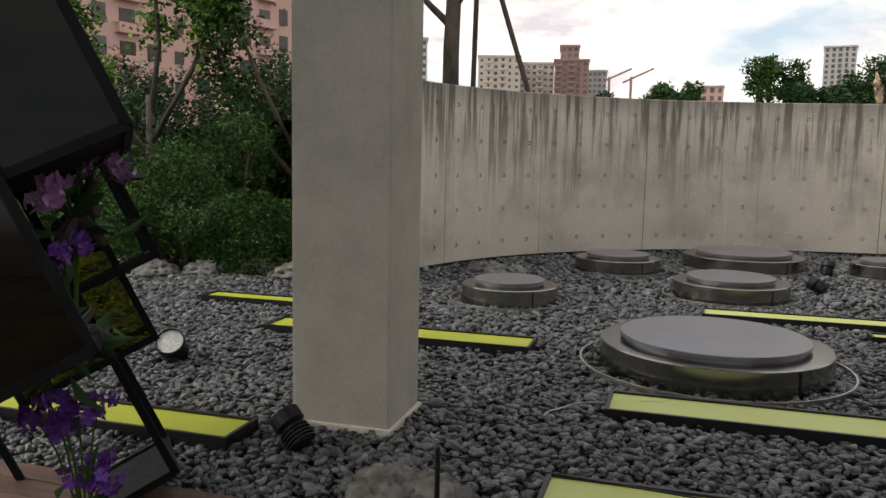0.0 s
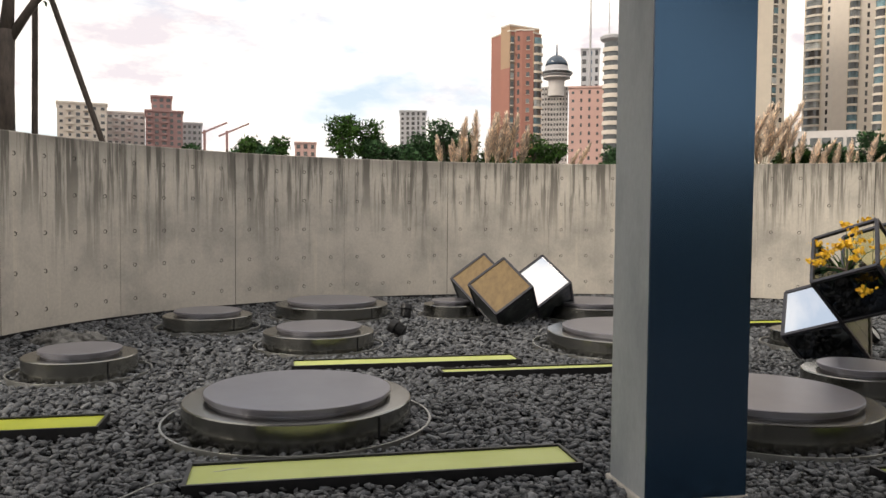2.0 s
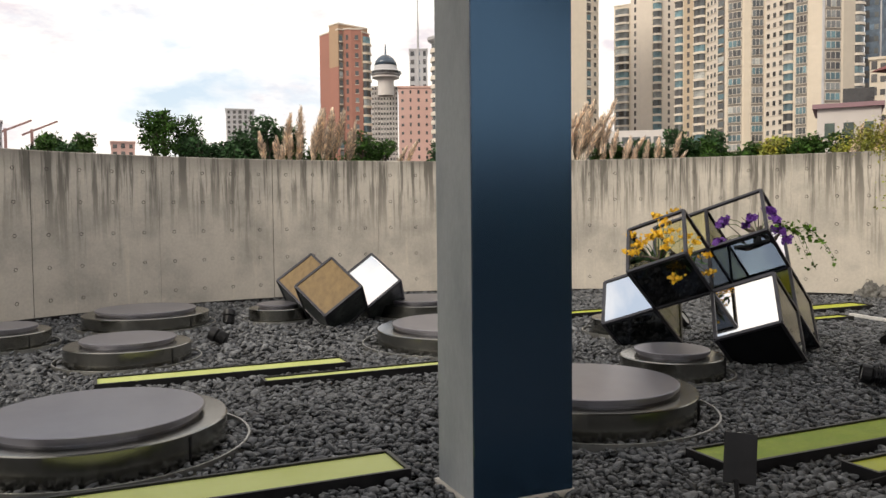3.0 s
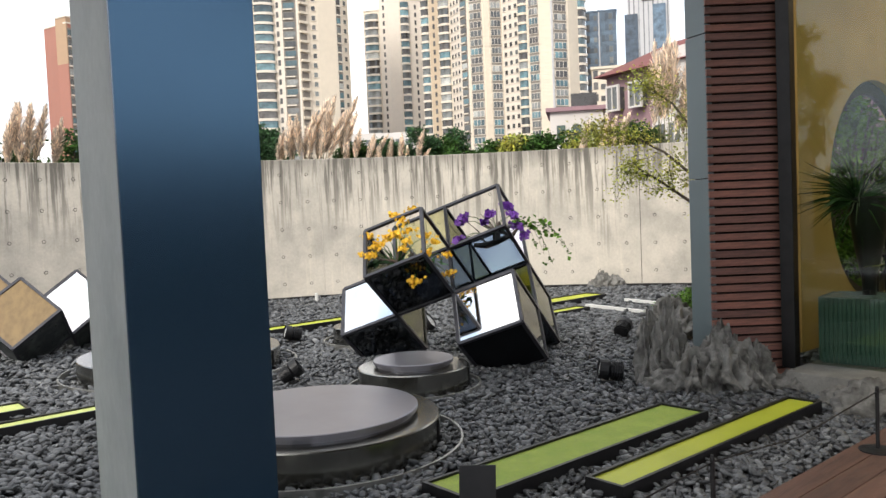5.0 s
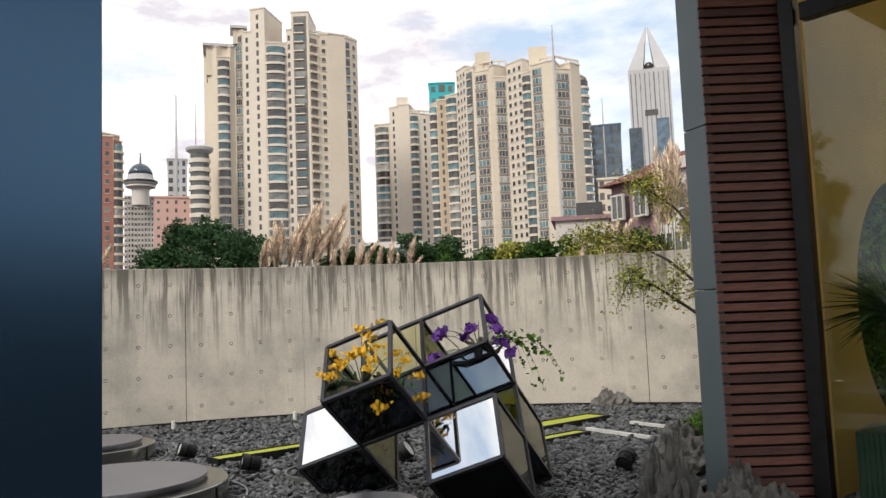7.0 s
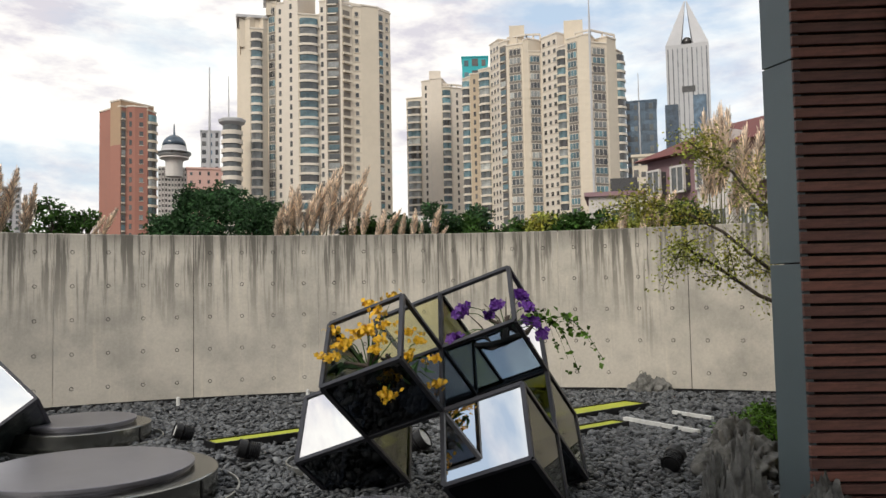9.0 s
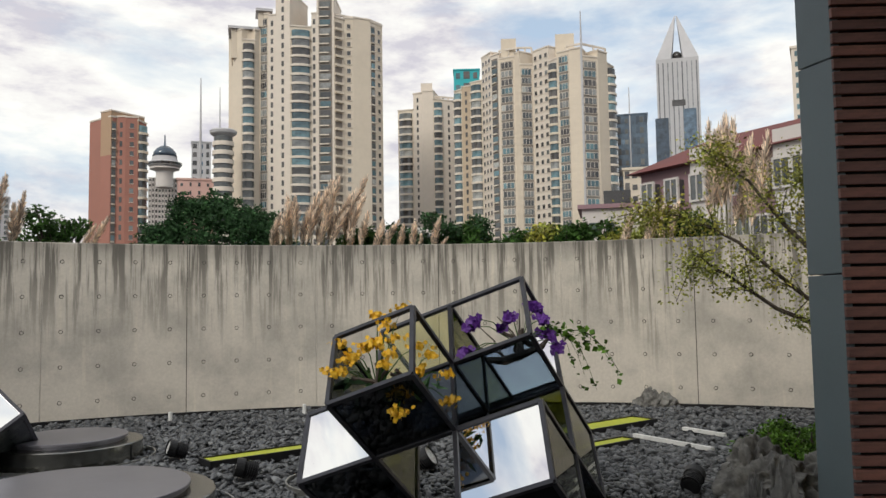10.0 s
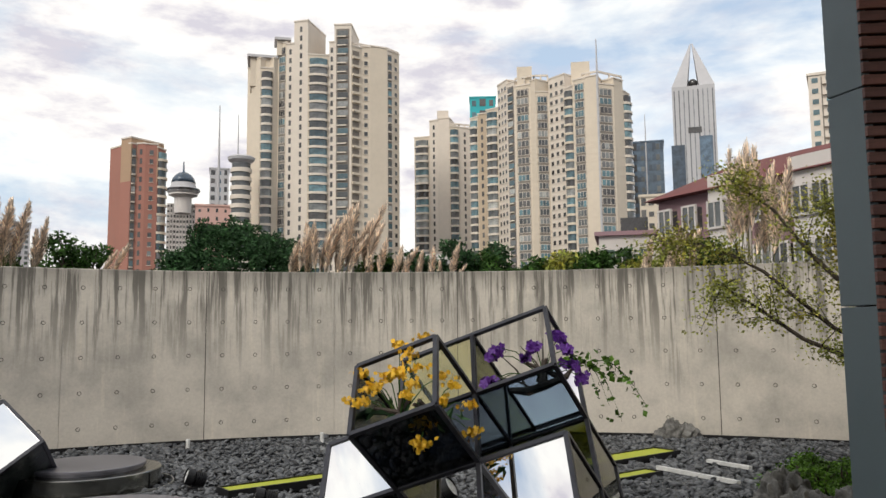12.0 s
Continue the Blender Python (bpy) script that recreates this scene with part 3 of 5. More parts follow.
# axis 2 at side 0 is the face between the first two axes
MAIN_O, MAIN_S = (5.163, 5.378, 1.098), 0.623
MAIN_A = ((-0.5194, 0.7875, -0.3317), (0.4566, 0.5839, 0.6712), (0.7223, 0.1972, -0.6629))
DG, OG, MR = "smoked dark glass", "olive tinted glass", "silver mirror panel"
sculpture("cube_sculpture", "tilted sculpture of open black cubes with mirror panels and orchids", MAIN_O, MAIN_S, MAIN_A, (
    ((0, 0, 0), ((1, 0, M_BLACKMIRROR, DG), (0, 1, M_BLACKMIRROR, DG), (2, 1, M_BLACKMIRROR, DG))),
    ((0, 1, 1), ((2, 0, M_OLIVEPALE, "pale olive film glass"),)),
    ((-1, 1, 1), ((0, 1, M_OLIVE, OG), (1, 0, M_SMOKE, "grey tinted glass"), (2, 1, M_MIRROR, MR))),
    ((-1, 0, 1), ((0, 1, M_BLACKMIRROR, DG),), True),
    ((1, 0, 1), ((2, 0, M_MIRROR, MR), (1, 0, M_BLACKMIRROR, DG), (0, 0, M_OLIVE, OG))),
    ((-1, -1, 1), ((2, 0, M_MIRROR, MR), (1, 0, M_BLACK, "black panel"), (0, 0, M_OLIVE, OG), (0, 1, M_MARBLE, "dark veined panel"))),
    ((-1, 0, 2), ((2, 0, M_OLIVE, OG), (0, 0, M_OLIVE, OG), (1, 0, M_BLACKMIRROR, DG)))))
sculpture("wooden_cubes", "three tilted cubes with wood veneer and mirror faces", (2.573, 9.262, 0.188), 0.626,
          ((-0.4517, 0.6709, 0.5881), (0.8142, 0.0405, 0.5792), (0.3648, 0.7404, -0.5645)), (
    ((0, 0, 0), ((2, 0, M_WOODP, "wood veneer panel"), (0, 0, M_MARBLE, "dark veined panel"), (1, 0, M_MARBLE, "dark veined panel"))),
    ((0, 1, 1), ((2, 0, M_MIRROR, MR), (0, 0, M_MARBLE, "dark veined panel"), (1, 0, M_MARBLE, "dark veined panel"))),
    ((1, 0, 1), ((2, 0, M_WOODP, "wood veneer panel"), (1, 0, M_MARBLE, "dark veined panel"), (0, 0, M_MARBLE, "dark veined panel")))))

# ---- city beyond the wall ----
EYE = Vector((1.5, 0.5, 1.5))


def city(bear, dist):
    a = radians(bear)
    return Vector((EYE.x + dist * math.sin(a), EYE.y + dist * math.cos(a), 0))


def tower(name, label, b0, b1, dist, el, mat, cols, floors, win=M_WIN, depth=18, shape=(0.55, 0.5), turn=0.0, balconies=(), group="", roof=True, low=0.0, box_on_top=False):
    """A block seen between two bearings, its front facing the court; windows and balconies are pieces of their own."""
    p0, p1 = city(b0, dist), city(b1, dist * (1 + turn))
    w = (p1 - p0).length
    h = EYE.z + el * dist
    ang_ = math.atan2(p1.y - p0.y, p1.x - p0.x)
    t = thing(name, label, "building", Matrix.Translation(p0) @ Matrix.Rotation(ang_, 4, "Z"), group)
    part("wall", box(0, w, 0, depth, -0.6, h), mat, t)
    if roof:
        bm = bmesh.new()
        add_box(bm, -0.3, w + 0.3, -0.3, depth + 0.3, h, h + 0.6)
        if box_on_top:
            add_box(bm, w * 0.2, w * 0.75, depth * 0.2, depth * 0.7, h + 0.6, h + 3.4)
        part("roof", bm, mat, t)
    cw, fh = w / cols, (h - low) / floors
    me = None
    bal = None
    vary_ = random.Random(int(b0 * 10) + cols)
    for c in range(cols):
        me = None
        half = min(0.48, shape[0] * vary_.uniform(0.34, 0.62)) * cw
        hgt = fh * min(0.8, shape[1] * vary_.uniform(0.8, 1.25))
        glass = vary_.choice((win, win, M_WIN, M_WIND))
        # thin dark strips between columns: the shade of recesses, put into colour
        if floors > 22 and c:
            part("recess", box(c * cw - cw * 0.05, c * cw + cw * 0.05, -0.06, 0.05, 0, h - 0.5), M_RECESS_SHADE, t)
        for f in range(floors):
            z = low + (f + 0.28) * fh
            if z + fh < 0.06 * dist:
                continue
            if me is None:
                o = part("window", box(-half, half, -0.12, 0.1, 0, hgt), glass, t)
                me = o.data
            else:
                o = new("window", me)
                o.parent = t
            o.matrix_basis = Matrix.Translation(((c + 0.5) * cw, 0, z))
            if c in balconies:
                if bal is None:
                    b = box(-cw * 0.45, cw * 0.45, -0.9, 0.0, -0.05, fh * 0.30)
                    q = part("balcony", b, mat, t)
                    bal = q.data
                else:
                    q = new("balcony", bal)
                    q.parent = t
                q.matrix_basis = Matrix.Translation(((c + 0.5) * cw, 0, z - fh * 0.24))
    return t


# shade inside tower recesses, painted as a flat dark colour
M_RECESS_SHADE = facade("grey_brown_recess_shade", (0.20, 0.175, 0.15))
M_TAN2 = facade("pale_tan_facade", (0.50, 0.40, 0.29))
GC = "cream apartment towers"
LC = "tall cream apartment tower with rows of windows and balconies"
CITY_EYE = Vector((2.14, 1.40, 1.54))
FLOOR = 2.88


def half_round(w, out, z0, z1, sides=8):
    """A bow front: half an ellipse in plan, standing out from the wall."""
    bm = bmesh.new()
    ring = [(-w / 2 * math.cos(math.pi * k / sides), -out * math.sin(math.pi * k / sides)) for k in range(sides + 1)]
    lo, hi = [bm.verts.new((x, y, z0)) for x, y in ring], [bm.verts.new((x, y, z1)) for x, y in ring]
    for k in range(sides):
        bm.faces.new((lo[k], lo[k + 1], hi[k + 1], hi[k]))
    bm.faces.new(hi)
    bm.faces.new(lo[::-1])
    bmesh.ops.recalc_face_normals(bm, faces=bm.faces)
    return bm


def bay_tower(label, edges, bays, deep, group, seed, lowest=0.05):
    """A tower of bays side by side. edges: bearing and distance of each corner; bays: slope of the top, paint, kind."""
    rng_ = random.Random(seed)

    def spot(b, d):
        return Vector((CITY_EYE.x + d * math.sin(radians(b)), CITY_EYE.y + d * math.cos(radians(b)), 0))

    foot = spot(*edges[len(edges) // 2])
    t = thing("apartment_tower", label, "building", Matrix.Translation(foot), group)

    def piece(name, cache, key, make, mat, m):
        if (key, mat.name) not in cache:
            ob = part(name, make(), mat, t)
            cache[(key, mat.name)] = ob.data
        else:
            ob = new(name, cache[(key, mat.name)])
            ob.parent = t
        ob.matrix_basis = m

    for (b0, d0), (b1, d1), (el, mat, kind) in zip(edges, edges[1:], bays):
        p0, p1 = spot(b0, d0), spot(b1, d1)
        w, dm = (p1 - p0).length, (d0 + d1) / 2
        h = CITY_EYE.z + el * dm
        m = Matrix.Translation(p0 - foot) @ Matrix.Rotation(math.atan2(p1.y - p0.y, p1.x - p0.x), 4, "Z")
        ob = part("wall", box(0, w, 0, deep, -0.6, h), mat, t)
        ob.matrix_basis = m
        ob = part("parapet", box(-0.15, w + 0.15, -0.2, deep, h, h + 0.45), M_CREAM2, t)
        ob.matrix_basis = m
        cache = {}
        # flush dark strip painted as the shade of a set-back bay
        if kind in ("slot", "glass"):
            ob = part("recess", box(w * 0.12, w * 0.88, -0.05, 0.05, 0, h - 1.2), M_RECESS_SHADE, t)
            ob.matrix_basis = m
        f = 0
        top = h - 1.0
        while top - (f + 1) * FLOOR > lowest * dm - 1:
            z = top - (f + 1) * FLOOR
            f += 1
            glass = rng_.choice((M_WIN, M_WIN, M_WINB, M_WINB, M_WIND, M_WINL))
            at = m @ Matrix.Translation((w / 2, 0, z))
            if kind == "small":
                n = max(1, round(w / 2.6))
                for c in range(n):
                    at = m @ Matrix.Translation((w * (c + 0.5) / n, 0, z))
                    piece("window", cache, "s", lambda: box(-0.55, 0.55, -0.05, 0.1, 0.7, 2.1), rng_.choice((M_WIN, M_WIND)), at)
                    piece("sill", cache, "l", lambda: box(-0.7, 0.7, -0.22, 0.1, 0.52, 0.68), M_CREAM2, at)
            elif kind == "slit":
                piece("window", cache, "n", lambda: box(-0.4, 0.4, -0.05, 0.1, 0.5, 2.2), M_WIND, at)
            elif kind == "slot":
                piece("window", cache, "o", lambda: box(-w * 0.3, w * 0.3, -0.12, 0.1, 0.5, 2.1), glass, at)
                piece("ledge", cache, "a", lambda: box(-w * 0.34, w * 0.2, -0.55, 0.1, -0.1, 0.3), M_CREAM2, at)
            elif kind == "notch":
                # dark box painted as the shade inside the balcony opening
                piece("recess", cache, "k", lambda: box(-w * 0.4, w * 0.25, -0.04, 0.1, 0.6, 2.5), M_RECESS_SHADE, at)
                piece("balcony", cache, "j", lambda: box(-w * 0.42, w * 0.27, -0.7, 0.1, -0.15, 0.6), mat, at)
            elif kind == "glass":
                piece("window_frame", cache, "f", lambda: box(-w * 0.36, w * 0.36, -0.12, 0.1, 0.35, 2.5), M_CREAM2, at)
                for c in (-1, 0, 1):
                    shift = m @ Matrix.Translation((w / 2 + c * w * 0.23, 0, z))
                    piece("window", cache, "g", lambda: box(-w * 0.1, w * 0.1, -0.17, 0.1, 0.5, 2.35), glass, shift)
            elif kind == "balcony":
                piece("balcony", cache, "b", lambda: half_round(w * 0.96, min(1.7, w * 0.4), -0.25, 0.5), M_CREAM2 if mat is M_CREAM else M_CREAM, at)
                piece("window", cache, "w", lambda: half_round(w * 0.84, min(1.35, w * 0.32), 0.5, 2.63), glass, at)
    return t, spot, foot


def roof_box(t, foot, p, turn, size, z0, z1, mat, name="roof_house"):
    bm = box(-size[0] / 2, size[0] / 2, -size[1] / 2, size[1] / 2, z0, z1)
    ob = part(name, bm, mat, t)
    ob.matrix_basis = Matrix.Translation(p - foot) @ Matrix.Rotation(radians(turn), 4, "Z")


def pergola(t, foot, pts, z, rise=2.4):
    """Open concrete frame along the roof edge."""
    bm = bmesh.new()
    for a, b in zip(pts, pts[1:]):
        bar(bm, a - foot + Vector((0, 0, z + rise)), b - foot + Vector((0, 0, z + rise)), 0.5, 0.6)
        n = max(2, int((b - a).length / 4))
        for k in range(n + 1):
            q = a.lerp(b, k / n) - foot
            bar(bm, q + Vector((0, 0, z)), q + Vector((0, 0, z + rise)), 0.4, 0.4, (0, 1, 0))
    part("roof_frame", bm, M_CREAM2, t)


C1, C2 = M_CREAM, M_CREAM2
t_, spot_, foot_ = bay_tower(LC, [(24.02, 251), (24.64, 248), (25.59, 248), (25.9, 249), (26.51, 247), (27.03, 246), (28.04, 244), (29.6, 244.5), (29.97, 244), (31.23, 243), (31.99, 245.5), (32.62, 246), (33.88, 248), (34.26, 249.5), (34.77, 252)], [
    (0.349, C1, "plain"), (0.338, C1, "balcony"), (0.351, C1, "plain"), (0.372, C1, "glass"), (0.372, C2, "slit"), (0.403, C2, "slit"), (0.359, C1, "balcony"), (0.377, C2, "slit"), (0.401, C2, "slot"), (0.372, C1, "notch"),
    (0.372, C1, "small"), (0.372, C1, "plain"), (0.367, C2, "slot"), (0.364, C1, "small")], 14, GC, 71)
roof_box(t_, foot_, spot_(24.8, 254), -25, (7.6, 9), 80, 89.2, C1, "roof_tower")
roof_box(t_, foot_, spot_(24.8, 254), -25, (9.6, 11), 89.2, 90.0, M_FGREY, "cornice")
roof_box(t_, foot_, spot_(26.2, 251), -25, (3.6, 6), 90, 94.8, C1, "roof_tower")
roof_box(t_, foot_, spot_(26.2, 251), -25, (5.2, 8), 94.8, 95.6, M_FGREY, "cornice")
roof_box(t_, foot_, spot_(28.4, 256), -28, (4, 4), 88, 97.5, C2)
pergola(t_, foot_, [spot_(31.3, 244.5), spot_(32.6, 247), spot_(33.9, 249), spot_(34.7, 253)], 91.4)
t_, spot_, foot_ = bay_tower(LC, [(35.87, 300), (37.0, 298), (37.64, 296), (38.47, 295), (39.18, 296), (40.03, 298)], [
    (0.252, C1, "balcony"), (0.274, C2, "slit"), (0.277, C2, "plain"), (0.266, C1, "balcony"), (0.264, C2, "slit")], 16, GC, 72)
roof_box(t_, foot_, spot_(38.0, 300), -38, (4.4, 6), 82, 87.0, C2)
pergola(t_, foot_, [spot_(38.5, 296), spot_(39.2, 297), spot_(40.0, 299)], 79.5, 2.0)
t_, spot_, foot_ = bay_tower(LC, [(40.03, 275), (40.58, 272), (41.22, 271), (42.09, 268), (42.76, 262), (43.35, 259), (44.52, 257), (44.87, 255), (45.85, 256), (47.0, 251), (47.63, 248), (48.53, 246), (49.33, 245), (50.55, 248), (51.19, 252), (51.63, 257)], [
    (0.277, C1, "balcony"), (0.282, M_TAN2, "slit"), (0.288, C1, "balcony"), (0.322, C2, "small"), (0.322, C2, "slot"), (0.318, C1, "glass"), (0.324, C1, "plain"), (0.308, C1, "glass"), (0.327, C2, "small"), (0.312, C2, "balcony"), (0.322, C1, "glass"),
    (0.325, C1, "plain"), (0.313, C1, "glass"), (0.318, C1, "plain"), (0.300, C1, "balcony")], 14, GC, 73)
roof_box(t_, foot_, spot_(44.1, 262), -44, (5, 6), 83, 90.5, C1)
roof_box(t_, foot_, spot_(48.2, 256), -48, (6, 6), 80, 89.0, C1)
pergola(t_, foot_, [spot_(43.4, 260), spot_(44.8, 257.5), spot_(45.8, 258)], 84.3)
pergola(t_, foot_, [spot_(48.3, 247.5), spot_(49.4, 246), spot_(51.1, 253)], 80.6)
tower("glass_roof_block", "cream block with a teal rooftop screen", 40.0, 41.9, 340, 0.303, M_TEALROOF, 3, 20, M_WINB, 10, (0.6, 0.5))
t_, spot_, foot_ = bay_tower("slim red-brown apartment tower with tan upper storeys", [(15.42, 262), (16.04, 258), (16.41, 259), (16.96, 258), (17.77, 258), (18.29, 262)], [
    (0.236, M_REDB, "plain"), (0.230, M_REDB, "slot"), (0.231, M_REDB, "slit"), (0.231, M_REDB, "small"), (0.226, M_REDB, "balcony")], 12, "", 74)
for b0, d0, b1, d1, el in ((15.42, 262, 16.04, 258, 0.2385), (16.41, 259, 17.77, 258, 0.2330)):
    p0, p1 = spot_(b0, d0), spot_(b1, d1)
    ob = part("upper_wall", box(-0.04, (p1 - p0).length + 0.04, -0.035, 12, 49.3, 1.54 + el * 258), M_TAN, t_, "tan upper storeys")
    ob.matrix_basis = Matrix.Translation(p0 - foot_) @ Matrix.Rotation(math.atan2(p1.y - p0.y, p1.x - p0.x), 4, "Z")
tower("office_tower", "blue-grey glass office block", 51.7, 53.8, 300, 0.234, M_WINT, 8, 18, M_WINT, 20, (0.9, 0.5))
tower("office_block", "low cream office block", 52.0, 54.6, 190, 0.165, M_CREAM, 5, 12, M_WIND, 14)
tower("apartment_tower", "pale apartment tower with blue windows", 63.3, 66.5, 200, 0.295, M_CREAM2, 4, 24, M_WINB, 16, (0.5, 0.5), 0, (1,))
tower("pink_block", "pink hotel block among the towers", 20.4, 23.3, 260, 0.158, M_PINK, 5, 16, M_WIND, 16, (0.3, 0.4))
tower("white_tower", "white tower with a dark round restaurant on top", 18.5, 20.4, 335, 0.160, M_PALE, 9, 26, M_WIN, 18, (0.5, 0.45), 0, (), "", False)
tower("grey_tower", "far grey twin-gabled tower", 8.3, 10.2, 330, 0.128, M_FGREY, 5, 22, M_WIND, 14, (0.5, 0.6))
tower("grey_block", "far pale office block", 6.4, 8.0, 330, 0.075, M_PALE, 4, 12, M_WIND, 14)
tower("cream_block", "far cream apartment block", -14.7, -11.7, 260, 0.122, M_CREAM2, 6, 16, M_WIND, 14, (0.4, 0.45), 0, (1, 3))
tower("cream_block", "far pale apartment block", -11.7, -9.3, 270, 0.114, M_PALE, 6, 16, M_WIND, 14, (0.55, 0.4), 0, (1, 3))
tower("rose_block", "far rose-brown stepped block", -9.3, -6.9, 255, 0.118, M_ROSE, 5, 18, M_WIND, 14, (0.5, 0.5), 0, (0, 2))
tower("rose_block", "far rose-brown stepped block", -8.9, -7.6, 262, 0.135, M_ROSE, 3, 20, M_WIND, 14, (0.5, 0.5))
tower("grey_block", "far grey block under construction", -6.9, -5.6, 280, 0.105, M_FGREY, 4, 16, M_WIND, 14)
tower("cream_block", "far pale apartment block", -20.5, -18.4, 240, 0.142, M_PALE, 4, 16, M_WIND, 14, (0.5, 0.5), 0, (1,))
tower("pink_block", "far small pink block", 0.8, 2.3, 330, 0.086, M_PINK, 3, 10, M_WIND, 14)
tower("cream_block", "large pale apartment block behind the garden trees", -48, -24, 90, 0.62, M_PINK, 16, 16, M_WIND, 14, (0.5, 0.5), 0.4, (1, 4, 7, 10, 13))

# round restaurant on the white tower
p = city(19.55, 328)
t_ = thing("restaurant_dome", "grey domed revolving restaurant shaped like a saucer on the white tower", "dome", Matrix.Translation((p.x, p.y, 0)))
bm = bmesh.new()
lathe(bm, [(3.3, 50), (3.3, 56.2), (4.2, 56.8), (5.6, 57.2), (5.6, 57.8)], 32)
part("drum", bm, M_PALE, t_)
bm = bmesh.new()
lathe(bm, [(4.4, 57.6), (6.0, 58.4), (6.4, 59.8), (5.0, 60.4), (4.6, 62.2)], 36)
part("saucer", bm, M_FGREY, t_)
bm = bmesh.new()
lathe(bm, [(5.8, 58.7), (6.5, 58.9), (6.55, 59.5), (6.2, 59.75)], 36)
part("window_band", bm, M_WIND, t_)
bm = bmesh.new()
lathe(bm, [(4.7, 62.2), (4.2, 64.0), (3.2, 65.4), (1.7, 66.4), (0.4, 66.8), (0.22, 71.0)], 32)
part("dome", bm, M_WINT, t_, smooth=True)

# round ribbed tower with a disc roof
p = city(23.45, 240)
t_ = thing("curved_tower", "round pale tower with ribbon balconies and a disc roof", "building", Matrix.Translation((p.x, p.y, 0)))
bm = bmesh.new()
lathe(bm, [(2.7, -0.6), (2.7, 52.5)], 28)
part("core", bm, M_WIN, t_)
for k in range(12):
    bm = bmesh.new()
    z = 20 + k * 2.7
    lathe(bm, [(2.65, z), (3.1, z), (3.1, z + 1.25), (2.65, z + 1.25)], 28)
    part("balcony", bm, M_CREAM2, t_)
bm = bmesh.new()
lathe(bm, [(2.6, 52.5), (3.8, 53.4), (4.0, 54.2), (3.4, 54.6)], 28)
part("roof", bm, M_FGREY, t_)

# pointed office tower
M_FPANE = window_glass("silver_grey_glass", (0.30, 0.31, 0.33), 0.2)
p0 = city(54.55, 420)
p1 = city(57.45, 420)
w = (p1 - p0).length
t_ = thing("spire_tower", "silver office tower with a split pyramid spire", "building", Matrix.Translation(p0) @ Matrix.Rotation(math.atan2(p1.y - p0.y, p1.x - p0.x), 4, "Z"))
part("wall", box(0, w, 0, w, -0.6, 128), M_FGREY, t_)
part("wall", box(-w * 0.06, w * 0.25, -0.5, w * 0.3, -0.6, 97), M_WINT, t_)
part("wall", box(w * 0.6, w * 0.9, -0.6, w * 0.3, -0.6, 101), M_WINT, t_)
bm = bmesh.new()
for sx in (0, 1):
    a0, a1 = (0.0, 0.36) if sx == 0 else (0.64, 1.0)
    lo = [bm.verts.new((w * u, v, 128)) for u, v in ((a0, 0), (a1, 0), (a1, w), (a0, w))]
    hi = [bm.verts.new((w * u, v, 154)) for u, v in (((0.47, w * .46), (0.49, w * .46), (0.49, w * .54), (0.47, w * .54)) if sx == 0 else ((0.51, w * .46), (0.53, w * .46), (0.53, w * .54), (0.51, w * .54)))]
    for i in range(4):
        bm.faces.new((lo[i], lo[(i + 1) % 4], hi[(i + 1) % 4], hi[i]))
    bm.faces.new(hi)
part("spire", bm, M_FGREY, t_)
bm = bmesh.new()
bmesh.ops.create_uvsphere(bm, u_segments=12, v_segments=8, radius=2.4, matrix=Matrix.Translation((w / 2, w * 0.3, 131)))
part("sphere", bm, M_WIND, t_, smooth=True)
for c in range(9):
    part("window", box(w * (c + 0.5) / 9 - 0.3, w * (c + 0.5) / 9 + 0.3, -0.1, 0.1, 30, 126), M_FPANE, t_)
part("window", box(w * 0.35, w * 0.66, -0.25, 0.0, 103, 106), M_WIND, t_)

# masts
for b, d, el0, el1, r in ((21.9, 330, 0.2, 0.285, 0.5), (23.2, 330, 0.2, 0.275, 0.35), (52.6, 300, 0.23, 0.27, 0.3), (49.3, 158, 0.32, 0.372, 0.25)):
    q = city(b, d)
    bm = bmesh.new()
    tube(bm, [(q.x, q.y, 0), (q.x, q.y, EYE.z + el0 * d), (q.x, q.y, EYE.z + el1 * d)], [r, r, r * 0.4])
    tagged(link("mast", bm, M_FGREY), "thin grey rooftop antenna mast", "mast")
tower("grey_tower", "grey-blue tower behind the pink hotel", 21.3, 22.6, 380, 0.205, M_FGREY, 3, 20, M_WINT, 14)
# far cranes
for b in (-5.4, -3.9):
    q = city(b, 300)
    bm = bmesh.new()
    bar(bm, (q.x, q.y, 0), (q.x, q.y, 31), 0.9)
    bar(bm, (q.x - 3, q.y, 29), (q.x + 8, q.y, 34), 0.6)
    tagged(link("crane", bm, M_ROSE), "far red tower crane", "crane")

# old house with a dark red roof, and the low white house
p0, p1 = city(53.0, 52), city(66.0, 43)
w = (p1 - p0).length
t_ = thing("old_house", "mauve and white town house with a dark red hipped roof", "house", Matrix.Translation(p0) @ Matrix.Rotation(math.atan2(p1.y - p0.y, p1.x - p0.x), 4, "Z"))
part("wall", box(0, w, 0, 9, -0.6, 9.6), M_MAUVE, t_)
for u0, u1 in ((0.32, 0.5), (0.72, 0.88)):
    part("wall", box(w * u0, w * u1, -0.5, 4, -0.6, 10.4), M_PALE, t_, "white rendered bay")
bm = bmesh.new()
lo = [bm.verts.new(v) for v in ((-0.5, -0.8, 9.6), (w + 0.5, -0.8, 9.6), (w + 0.5, 9.5, 9.6), (-0.5, 9.5, 9.6))]
hi = [bm.verts.new(v) for v in ((1.8, 4.3, 11.9), (w - 1.8, 4.3, 11.9))]
